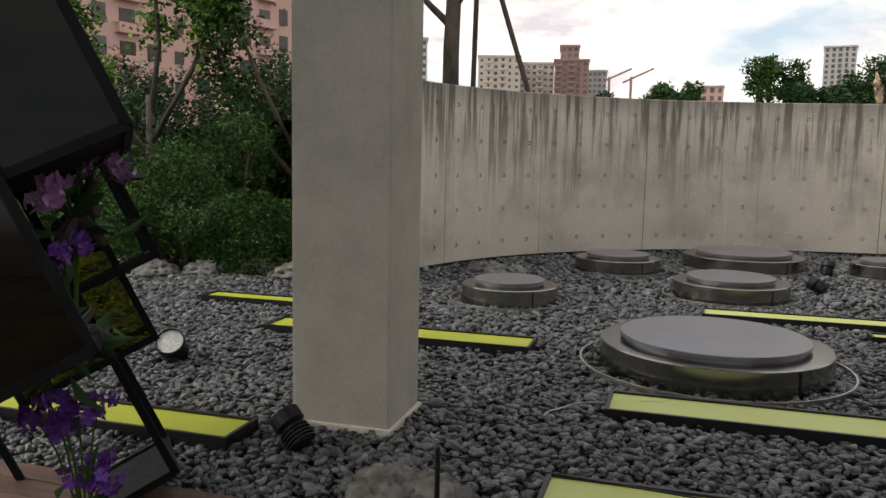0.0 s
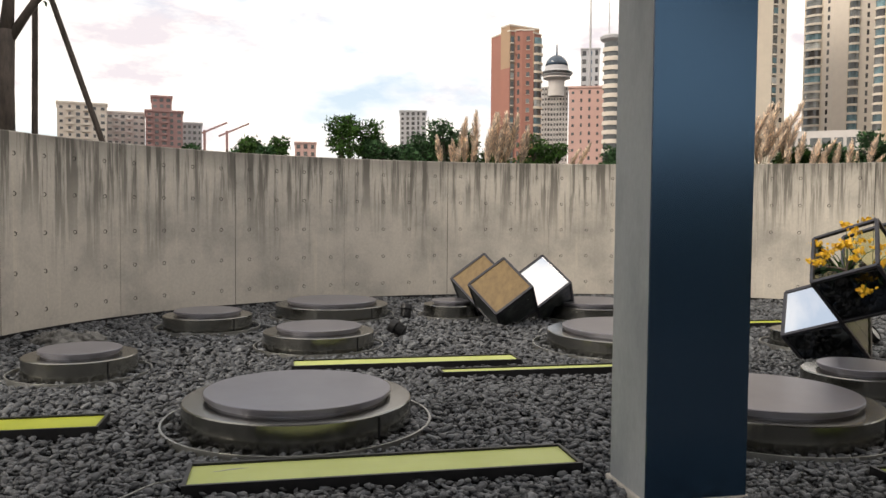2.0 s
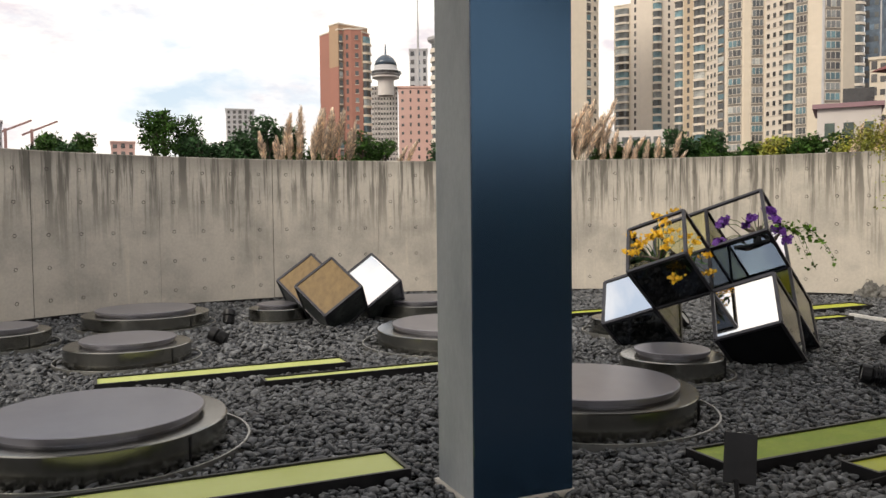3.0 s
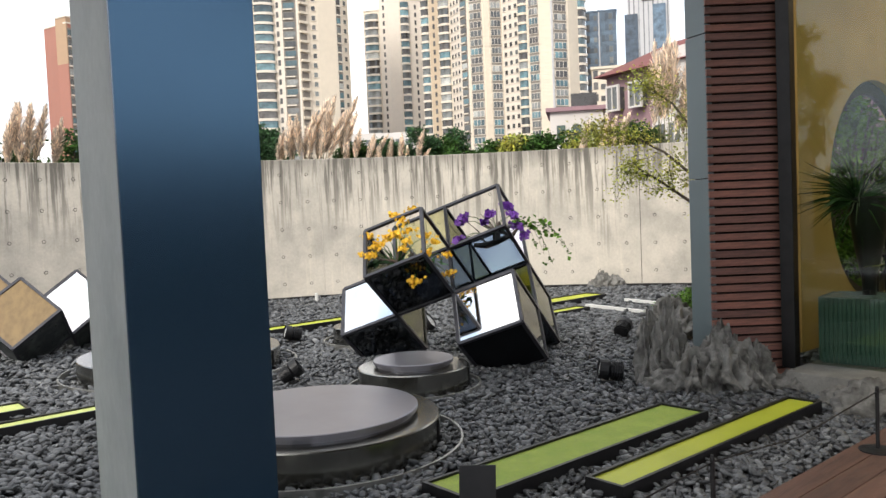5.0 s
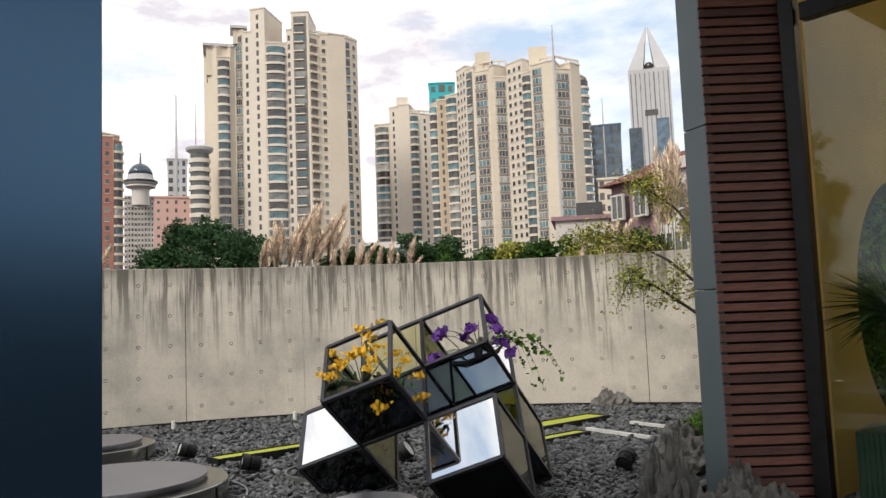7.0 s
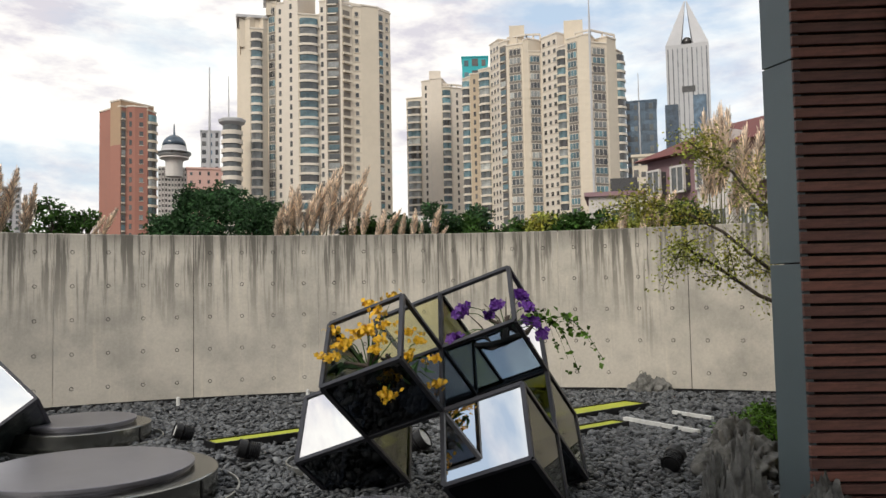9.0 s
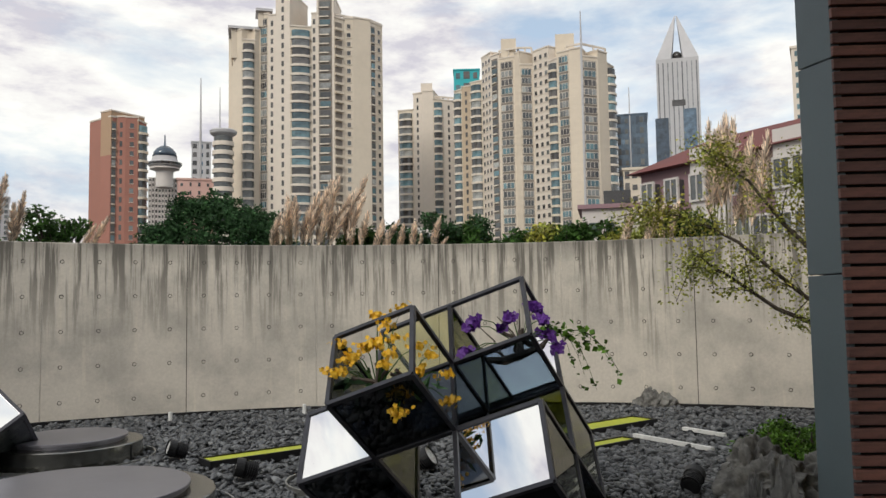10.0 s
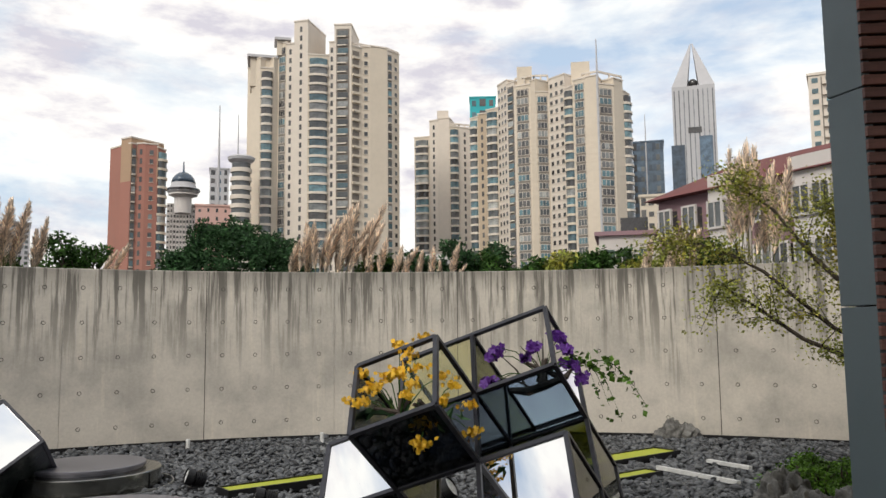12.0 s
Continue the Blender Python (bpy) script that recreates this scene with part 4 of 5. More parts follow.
for f in ((lo[0], lo[1], hi[1], hi[0]), (lo[1], lo[2], hi[1]), (lo[2], lo[3], hi[0], hi[1]), (lo[3], lo[0], hi[0]), (lo[3], lo[2], lo[1], lo[0])):
    bm.faces.new(f)
part("roof", bm, M_TILE, t_)
for u in (0.08, 0.22, 0.36, 0.44, 0.58, 0.66, 0.76, 0.84, 0.94):
    for z in (4.6, 7.4):
        wn = part("window", box(w * u - 0.45, w * u + 0.45, -0.62, 0.1, z, z + 1.4), M_WIN, t_)
        fr = bmesh.new()
        for q in ((-0.55, -0.45, 0, 1.4), (0.45, 0.55, 0, 1.4), (-0.55, 0.55, -0.12, 0), (-0.55, 0.55, 1.4, 1.52), (-0.03, 0.03, 0, 1.4)):
            add_box(fr, w * u + q[0], w * u + q[1], -0.68, -0.5, z + q[2], z + q[3])
        part("window_frame", fr, M_PALE, wn)
p0, p1 = city(48.9, 58), city(52.7, 58)
w = (p1 - p0).length
t_ = thing("low_house", "low white flat-roofed house with dark green windows", "house", Matrix.Translation(p0) @ Matrix.Rotation(math.atan2(p1.y - p0.y, p1.x - p0.x), 4, "Z"))
part("wall", box(0, w, 0, 6, -0.6, 8.3), M_PALE, t_)
part("roof", box(-0.3, w + 0.2, -0.3, 6, 8.3, 8.6), M_MAUVE, t_)
part("water_tank", box(w * 0.4, w * 0.9, 1.0, 3, 8.6, 9.7), M_WIND, t_)
for u in (0.12, 0.42, 0.72):
    part("window", box(w * u, w * u + 0.62, -0.06, 0.1, 6.3, 7.3), window_glass("green_pane", (0.05, 0.09, 0.07)), t_)
p0 = city(34.5, 110)
t_ = thing("low_office", "low grey flat building behind the wall", "building", Matrix.Translation(p0) @ Matrix.Rotation(radians(-36), 4, "Z"))
part("wall", box(0, 9, 0, 6, -0.6, 12.5), M_PALE, t_)
for i in range(6):
    part("window", box(0.5 + i * 1.4, 1.5 + i * 1.4, -0.1, 0.1, 10.4, 11.6), M_WIN, t_)

# ---- planting behind the wall ----


def stem_points(rng, x, y, z, h, lean=0.15, n=5):
    a = rng.uniform(0, 6.28)
    return [(x + math.cos(a) * lean * (i / n) ** 1.5 * h, y + math.sin(a) * lean * (i / n) ** 1.5 * h, z + h * i / n) for i in range(n + 1)]


def shrub(x, y, z, blobs, n, size, mat, label, seed, name="shrub", category="shrub"):
    rng = random.Random(seed)
    t = thing(name, label, category, pose(x, y, z))
    bm = bmesh.new()
    for bx, by, bz, r, *_ in blobs:
        tube(bm, [(bx * 0.2, by * 0.2, -0.05), (bx * 0.7, by * 0.7, bz * 0.6), (bx, by, bz + r * 0.3)], [0.035, 0.025, 0.008], 5)
        for _k in range(3):
            d = Vector((rng.gauss(0, 1), rng.gauss(0, 1), rng.uniform(0.1, 1))).normalized() * r * 0.8
            tube(bm, [(bx * 0.7, by * 0.7, bz * 0.6), (bx + d.x, by + d.y, bz + d.z)], [0.018, 0.005], 4)
    part("stem", bm, M_BARK, t)
    leaves("crown", crown_points(rng, blobs, n), size, mat, t, rng)
    return t


def around(bear, off, z=2.0):
    """A place behind the wall, in the direction of a compass bearing from the eye."""
    a = radians(bear)
    eye = Vector((-0.38, -1.1)) if bear < 21 else Vector((2.14, 1.38))
    d = Vector((math.sin(a), math.cos(a)))
    s = 3.0
    while s < 40:
        q = eye + d * s
        rel = q - Vector((CX, CY))
        deg = math.degrees(math.atan2(rel.y, rel.x))
        if deg < -60:
            deg += 360
        if rel.length > wall_r(max(5, min(155, deg))):
            break
        s += 0.05
    q = eye + d * (s + off)
    return q.x, q.y, z


rs = random.Random(11)
# large clipped bush


def dome_points(rng, rx, ry, h, n, lump=0.12):
    """Places for leaves on and just under an uneven dome."""
    pts_ = []
    off = Vector((rng.uniform(0, 50), rng.uniform(0, 50), 0))
    for _ in range(n):
        a, c = rng.uniform(0, 2 * math.pi), rng.uniform(-0.05, 1.0)
        r = math.sqrt(max(0, 1 - c * c))
        d = Vector((math.cos(a) * r, math.sin(a) * r, c))
        k = (1 + lump * noise.noise(d * 3.2 + off) + lump * 0.9 * noise.noise(d * 7.5 + off)) * (1 - 0.16 * rng.random() ** 2)
        pts_.append(Vector((d.x * rx * k, d.y * ry * k, max(0.02, d.z * h * k))))
    return pts_


def dome_shrub(x, y, z, rx, ry, h, n, size, mat, label, seed, lump=0.12):
    rng = random.Random(seed)
    t = thing("shrub", label, "shrub", pose(x, y, z))
    bm = bmesh.new()
    for k in range(7):
        a = k * 0.9
        e = Vector((math.cos(a) * rx * 0.6, math.sin(a) * ry * 0.6, h * rng.uniform(0.5, 0.8)))
        tube(bm, [(0, 0, -0.05), e * 0.5, e], [0.035, 0.022, 0.006], 5)
    part("stem", bm, M_BARK, t)
    leaves("crown", dome_points(rng, rx, ry, h, n, lump), size, mat, t, rng)
    return t


x, y, z = around(23.0, 2.4)
dome_shrub(x, y, z, 1.5, 1.0, 1.48, 36000, 0.07, M_LEAF2, "large rounded dark green bush behind the wall", 3, 0.2)
for i, (b, off, s, h, mt, lb) in enumerate(((5.2, 3.0, 0.55, 1.15, M_LEAF, "pale green shrub above the wall"), (8.6, 2.6, 0.55, 0.6, M_LEAF2, "dark green shrub above the wall"),
        (10.6, 2.8, 0.6, 0.9, M_LEAF2, "dark green shrub above the wall"), (12.4, 2.4, 0.6, 1.0, M_LEAF2, "dark green shrub above the wall"), (14.2, 2.4, 0.5, 0.6, M_LEAF, "green shrub above the wall"),
        (19.0, 2.6, 0.5, 0.7, M_LEAF, "green shrub above the wall"), (-0.6, 3.0, 0.45, 0.7, M_LEAF, "green shrub above the wall"), (-2.0, 3, 0.4, 0.45, M_LEAF2, "dark shrub above the wall"), (-4.4, 3, 0.4, 0.35, M_LEAF2, "dark shrub above the wall"),
        (37, 1.6, 0.45, 0.55, M_LEAF2, "dark green shrub above the wall"), (39.5, 1.8, 0.5, 0.7, M_LEAF2, "dark green shrub above the wall"), (41.5, 1.8, 0.5, 0.55, M_LEAF, "green shrub above the wall"),
        (45, 1.8, 0.5, 0.45, M_LEAF, "green shrub above the wall"), (47, 1.8, 0.5, 0.5, M_LEAF3, "yellow-green shrub above the wall"), (49.5, 1.8, 0.5, 0.5, M_LEAF, "green shrub above the wall"), (52, 1.8, 0.45, 0.5, M_LEAF3, "yellow-green shrub above the wall"), (33.5, 1.7, 0.4, 0.4, M_LEAF, "green shrub above the wall"), (56, 1.8, 0.5, 0.6, M_LEAF, "green shrub above the wall"))):
    x, y, z = around(b, off)
    r2 = random.Random(i)
    shrub(x, y, z, [(r2.uniform(-s, s), r2.uniform(-0.3, 0.3), (h + 0.35) * r2.uniform(0.3, 1.0), s * r2.uniform(0.4, 0.75), 0.8) for _ in range(9)], 3400, 0.085, mt, lb, i + 40)


def pampas(x, y, z, n, h, spread, seed, lean=0.25):
    rng = random.Random(seed)
    t = thing("pampas_grass", "clump of pampas grass with pale feathery plumes", "grass clump", pose(x, y, z), "pampas grass behind the wall")
    bm = bmesh.new()
    for _ in range(n * 6):
        a, l = rng.uniform(0, 6.28), rng.uniform(0.4, 0.95) * h * 0.75
        b = (rng.uniform(-spread, spread) * 0.6, rng.uniform(-0.2, 0.2), 0)
        w = 0.012
        q = [(b[0] + math.cos(a) * l * 0.45 * s * s, b[1] + math.sin(a) * l * 0.45 * s * s, l * (s - 0.35 * s * s)) for s in (0, 0.4, 0.75, 1)]
        vs = [[bm.verts.new((p[0] - w * (1 - i / 3.2), p[1], p[2])), bm.verts.new((p[0] + w * (1 - i / 3.2), p[1], p[2]))] for i, p in enumerate(q)]
        for p, r in zip(vs, vs[1:]):
            bm.faces.new((p[0], p[1], r[1], r[0]))
    part("blades", bm, M_STALK, t)
    for _ in range(n):
        b = Vector((rng.uniform(-spread, spread), rng.uniform(-0.3, 0.3), 0))
        hh = h * rng.uniform(0.65, 1.05)
        ln = rng.uniform(-0.1, 1.0) * lean * hh
        ly = rng.uniform(-0.15, 0.15)
        bm = bmesh.new()
        tube(bm, [b, b + Vector((ln * 0.35, ly * 0.4, hh * 0.55)), b + Vector((ln, ly, hh))], [0.008, 0.007, 0.003], 4)
        st = part("stalk", bm, M_STALK, t)
        verts, faces = [], []
        for k in range(300):
            u = rng.uniform(0.48, 1.0)
            c = b + Vector((ln * u * u, ly * u, hh * u))
            fat = 0.17 * hh * math.sin(math.pi * min(1, (u - 0.46) / 0.56) ** 0.75) * 0.45 + 0.012
            d = Vector((rng.gauss(0, 1), rng.gauss(0, 1), 0)).normalized()
            tip = c + d * fat + Vector((ln * 0.1, 0, 0.10 * hh * rng.uniform(0.5, 1.2)))
            sd = d.cross(Vector((0, 0, 1))) * 0.011
            i = len(verts)
            verts += [c - sd, c + sd, tip + sd * 0.5, tip - sd * 0.5]
            faces.append((i, i + 1, i + 2, i + 3))
        quick_mesh("plume", verts, faces, M_PLUME, st)
    return t


for i, (b, off, n, h, sp, ln) in enumerate(((14.6, 1.0, 9, 1.45, 0.45, 0.15), (16.3, 1.0, 8, 1.55, 0.45, 0.15), (12.4, 0.9, 4, 1.0, 0.3, -0.2), (20.4, 0.8, 2, 0.9, 0.15, 0.5), (28.2, 1.0, 8, 1.45, 0.35, 0.3), (30.4, 1.0, 12, 1.65, 0.5, 0.45),
        (33.0, 0.9, 4, 1.15, 0.3, 0.5), (35.4, 0.9, 4, 0.95, 0.25, 0.5), (37.3, 0.8, 4, 0.95, 0.25, 0.6), (52.8, 0.9, 5, 1.1, 0.35, 0.5), (54.3, 0.9, 4, 1.15, 0.3, 0.5), (58.8, 1.0, 10, 2.3, 0.4, 0.15), (60.2, 1.0, 6, 2.2, 0.3, 0.3))):
    x, y, z = around(b, off)
    pampas(x, y, z, n, h, sp, 100 + i, ln)


def limb_tree(name, label, m, trunk, limbs, leaf_mat, n, size, seed, spread=0.35, droop=0.2, bark=M_BARK):
    rng = random.Random(seed)
    t = thing(name, label, "tree", m)
    bm = bmesh.new()
    tube(bm, [p for p, _ in trunk], [r for _, r in trunk], 8)
    part("trunk", bm, bark, t, smooth=True)
    pts = []
    for pl, r0 in limbs:
        bm = bmesh.new()
        k = len(pl)
        tube(bm, pl, [r0 * (1 - 0.8 * i / (k - 1)) for i in range(k)], 6)
        for a, b in zip(pl[1:], pl[2:] + pl[-1:]):
            for _ in range(4):
                u = rng.random()
                s = Vector(a).lerp(Vector(b), u)
                d = (Vector(b) - Vector(a) + Vector((rng.gauss(0, 0.3), rng.gauss(0, 0.3), rng.gauss(0, 0.2)))).normalized() * rng.uniform(0.2, 0.6) * spread * 2
                tube(bm, [s, s + d * 0.5 + Vector((0, 0, 0.03)), s + d], [r0 * 0.22, r0 * 0.14, 0.002], 4)
                for _q in range(int(n / (len(limbs) * 4 * max(1, k - 1)))):
                    v = rng.random()
                    pts.append(s + d * v + Vector((rng.gauss(0, spread * 0.22), rng.gauss(0, spread * 0.22), rng.gauss(0, spread * 0.16))))
        part("limb", bm, bark, t, smooth=True)
    if n:
        leaves("crown", pts, size, leaf_mat, t, rng, droop, 0.55)
    return t


# young street tree with its props, behind the wall
x, y, z = around(-16.7, 1.6)
limb_tree("young_tree", "nearly bare dark tree behind the wall held by wooden props", pose(x, y, z), [((0, 0, -0.1), 0.14), ((0, 0, 1.2), 0.13), ((0.03, 0, 2.0), 0.12)],
          [([(0.02, 0, 1.5), (-0.4, 0, 1.9), (-0.9, 0.1, 2.5), (-1.1, 0.1, 3.3)], 0.07), ([(0.03, 0, 1.9), (0.1, 0, 2.7), (0.0, 0, 3.6)], 0.10), ([(0.03, 0, 1.8), (0.4, 0, 2.4), (0.9, 0, 2.9), (1.3, 0, 3.6)], 0.07)], M_LEAF2, 260, 0.10, 8)
for dx, tx in ((1.35, 0.55), (0.2, 0.6)):
    bm = bmesh.new()
    tube(bm, [(x + dx, y + 0.6, z - 0.1), (x + tx * 0.6, y + 0.2, z + 3.2)], [0.045, 0.04], 6)
    tagged(link("tree_prop", bm, M_BARK), "slanting wooden tree prop behind the wall", "tree prop")

# small maple beside the slatted corner
limb_tree("maple_tree", "small maple with thin yellow-green foliage beside the slatted corner", pose(10.25, 4.5, 0), [((0, 0, -0.1), 0.07), ((0.05, 0.05, 0.8), 0.06), ((0, 0.1, 1.35), 0.05)], [
    ([(0, 0.1, 1.1), (-0.45, 0.45, 1.25), (-0.8, 0.75, 1.45), (-1.15, 1.0, 1.75), (-1.4, 1.2, 1.95)], 0.035),
    ([(0, 0.1, 1.3), (-0.3, 0.35, 1.75), (-0.65, 0.7, 2.25), (-0.95, 0.9, 2.7), (-1.3, 1.1, 2.95)], 0.035),
    ([(0, 0.1, 1.3), (-0.15, 0.3, 1.9), (-0.35, 0.5, 2.4), (-0.55, 0.6, 2.75)], 0.03),
    ([(0, 0.1, 1.2), (-0.5, 0.6, 1.55), (-1.0, 1.0, 2.1), (-1.35, 1.3, 2.35), (-1.6, 1.5, 2.4)], 0.028),
    ([(0, 0.1, 1.35), (0.1, 0.3, 2.0), (0.0, 0.5, 2.5)], 0.03)], M_LEAF3, 11000, 0.038, 21, 0.40)

# ---- orchids and creeper on the main sculpture ----
AX = [Vector(v) * MAIN_S for v in MAIN_A]


def lat(i, j, k):
    return Vector(MAIN_O) + AX[0] * i + AX[1] * j + AX[2] * k


def petal_mesh(seed, n, rad, size, flat=0.5):
    rng = random.Random(seed)
    verts, faces = [], []
    for _ in range(n):
        c = Vector((rng.gauss(0, rad), rng.gauss(0, rad), rng.gauss(0, rad * flat)))
        f = Vector((rng.gauss(0, 1) - 0.5, rng.gauss(0, 1) - 0.8, rng.gauss(0, 0.6) + 0.2)).normalized()
        u = f.orthogonal().normalized()
        v = f.cross(u)
        for k in range(5):
            a = 2 * math.pi * k / 5 + rng.uniform(-0.2, 0.2)
            d = u * math.cos(a) + v * math.sin(a)
            s = f.cross(d) * size * 0.42
            i = len(verts)
            verts += [c, c + d * size * 0.6 + s + f * size * 0.15, c + d * size + f * size * 0.02, c + d * size * 0.6 - s + f * size * 0.15]
            faces += [(i, i + 1, i + 2), (i, i + 2, i + 3)]
    return verts, faces


def orchid(name, label, roots, heads, mat, stem_mat, seed, leaf=True, size=0.019, count=26, rad=0.032):
    rng = random.Random(seed)
    t = thing(name, label, "orchid")
    root = Vector(roots)
    bm = bmesh.new()
    for _ in range(5):
        d = Vector((rng.gauss(0, 0.05), rng.gauss(0, 0.05), rng.gauss(0, 0.04)))
        tube(bm, [root + d * 2 + Vector((0, 0, -0.08)), root + d, root - d * 1.5 + Vector((0, 0, 0.1))], [0.02, 0.026, 0.012], 6)
    part("root_wood", bm, M_BARK, t)
    for n, h in enumerate(heads):
        h = Vector(h)
        bm = bmesh.new()
        mid = root.lerp(h, 0.6) + Vector((0, 0, 0.05))
        tube(bm, [root, mid, h], [0.005, 0.004, 0.003], 5)
        st = part("flower_stem", bm, stem_mat, t)
        vs, fs = petal_mesh(seed * 31 + n, count, rad, size)
        quick_mesh("flower_head", [h + v for v in vs], fs, mat, st)
    if leaf:
        leaves("leaf_tuft", [root + Vector((rng.gauss(0, 0.07), rng.gauss(0, 0.07), rng.gauss(0, 0.05))) for _ in range(26)], 0.15, M_LEAF2, t, rng, 0.0, 0.35)
    return t


F = lat
orchid("orchid", "yellow orchids rooted on dark wood in the open cube", F(0.62, 0.35, 0.35), [F(0.85, 0.62, 0.05), F(0.62, 0.72, 0.05), F(0.50, 0.80, 0.10), F(0.35, 0.95, 0.05), F(0.28, 0.75, 0.12), F(0.72, 0.60, 0.0), F(0.98, 0.40, -0.05), F(0.85, 0.35, -0.05), F(0.45, 0.62, 0.0), F(0.28, 0.40, 0.0), F(0.36, 0.30, 0.0), F(0.52, 1.22, 0.1), F(0.18, 1.16, 0.08), F(0.95, 0.92, 0.05), F(0.10, 0.70, 0.30)], M_PETAL_Y, M_LEAF, 2)
orchid("orchid", "yellow orchids hanging from the open cube", F(0.30, 0.30, 0.45), [F(-0.05, 0.55, 0.35), F(-0.12, 0.40, 0.55), F(0.10, 0.35, 0.30), F(0.32, -0.12, 0.30), F(0.36, -0.14, 0.34), F(-0.05, 0.2, 0.75)], M_PETAL_Y, M_LEAF, 3)
orchid("orchid", "violet orchids rooted on driftwood in the open cube", F(-0.75, 1.25, 1.35), [F(-0.22, 1.62, 1.1), F(-0.30, 1.72, 1.1), F(-0.75, 1.52, 1.1), F(-0.60, 1.35, 1.05), F(-0.22, 1.08, 1.02), F(-0.14, 1.1, 1.0), F(-1.02, 1.78, 1.35), F(-1.0, 1.72, 1.25), F(-1.05, 1.55, 1.35), F(-1.05, 1.45, 1.5), F(-1.1, 1.35, 1.5), F(-1.15, 1.25, 1.6)], M_PETAL_P, M_LEAF, 4, False, 0.042, 9, 0.03)
bm = bmesh.new()
tube(bm, [F(-0.35, 1.10, 1.25), F(-0.55, 1.04, 1.3), F(-0.8, 1.06, 1.32), F(-1.0, 1.16, 1.4), F(-1.06, 1.35, 1.5)], [0.022, 0.034, 0.03, 0.024, 0.01], 8)
for a, b in ((F(-0.55, 1.06, 1.3), F(-0.3, 1.65, 1.2)), (F(-0.7, 1.06, 1.3), F(-0.85, 1.7, 1.2)), (F(-0.6, 1.06, 1.3), F(-0.22, 1.25, 1.1)), (F(-0.8, 1.06, 1.3), F(-0.6, 1.55, 1.05))):
    tube(bm, [a, a.lerp(b, 0.5) + Vector((0.02, 0, 0.02)), b], [0.010, 0.007, 0.003], 5)
tagged(link("driftwood", bm, M_BARK), "dark gnarled driftwood lying in the open cube", "driftwood")
rng = random.Random(9)
t_ = thing("creeper", "thin green creeper trailing out of the open cube", "creeper")
start = F(-1.1, 1.35, 1.5)
pts = []
for n in range(5):
    bm = bmesh.new()
    a = start + Vector((0.1 * n * 0.5, -0.03 * n, 0.05))
    e = start + Vector((0.12 + 0.08 * n, -0.10 - 0.05 * n, -0.16 - 0.12 * (n % 3)))
    top = a.lerp(e, 0.45) + Vector((0, 0, 0.20 - 0.02 * n))
    line = [a.lerp(top, u).lerp(top.lerp(e, u), u) for u in (0, 0.25, 0.5, 0.75, 1)]
    tube(bm, line, [0.004, 0.003, 0.003, 0.002, 0.002], 4)
    part("vine", bm, M_LEAF, t_)
    for _ in range(22):
        u = rng.random()
        pts.append(a.lerp(top, u).lerp(top.lerp(e, u), u) + Vector((rng.gauss(0, 0.03), rng.gauss(0, 0.03), rng.gauss(0, 0.03))))
leaves("leaf_spray", pts, 0.05, M_LEAF4, t_, rng, 0.1, 0.8)

# ---- near dark frame with orchids beside the porch ----


def near_frame():
    """Tilted dark cubes whose frames stand one behind the other by the porch."""
    return sculpture("cube_sculpture", "tilted dark cubes with smoked glass and violet orchids by the porch", (-2.155, 0.914, 1.611), 0.62,
                     ((-0.669, -0.614, -0.418), (-0.396, -0.181, 0.9), (-0.629, 0.768, -0.123)), (
        ((0, 0, 0), ((2, 0, M_SMOKED, "smoked dark glass"), (2, 1, M_BLACK, "black panel"), (1, 0, M_BLACK, "black panel"), (0, 1, M_BLACK, "black panel"))),
        ((0.644, -0.94, -0.103), ((2, 0, M_BROWNGLASS, "dark brown glass"), (1, 0, M_BLACK, "black panel"))),
        ((0.132, -0.67, 0.977), ()),
        ((0.37, -1.263, 2.096), ((2, 0, M_OLIVE, "olive tinted glass"),)),
        ((0.663, -2.045, 1.277), ((1, 0, M_BLACK, "black panel"),))), M_BLACK)


M_SMOKED = material("smoked_green_glass", (0.006, 0.009, 0.008), 0.04, vary=0.1, bump=0, spec=0.12)
M_BROWNGLASS = material("smoked_brown_glass", (0.014, 0.010, 0.006), 0.12, vary=0.3, bump=0, scale=3, stretch=(1, 1, 8), spec=0.2)
near_frame()
orchid("orchid", "mauve orchids hanging in the dark frame by the porch", (-2.62, 1.2, 1.25), [(-2.55, 1.31, 1.53), (-2.53, 1.31, 1.48), (-2.50, 1.32, 1.44), (-2.63, 1.28, 1.45), (-2.57, 1.20, 1.50), (-2.46, 0.95, 1.42), (-2.48, 0.94, 1.385), (-2.52, 0.93, 1.35), (-2.47, 0.93, 1.36)], M_PETAL_M, M_LEAF, 6, True, 0.028, 12, 0.022)
orchid("orchid", "violet orchids hanging in the dark frame by the porch", (-2.5, 1.05, 0.85), [(-2.50, 1.08, 1.22), (-2.45, 1.0, 1.18), (-2.53, 1.0, 1.16), (-2.44, 0.92, 1.20)], M_PETAL_P, M_LEAF, 7, True, 0.03, 10, 0.025)
orchid("orchid", "dark violet orchids at the foot of the frame by the porch", (-2.44, 1.0, 0.16), [(-2.50, 0.91, 0.68), (-2.40, 0.93, 0.65), (-2.34, 0.95, 0.66), (-2.54, 0.89, 0.62), (-2.45, 0.92, 0.60), (-2.39, 1.01, 0.43), (-2.44, 0.99, 0.37), (-2.48, 0.95, 0.58), (-2.36, 1.0, 0.36)], M_PETAL_P, M_LEAF, 8, True, 0.032, 12, 0.03)

# ---- rocks ----


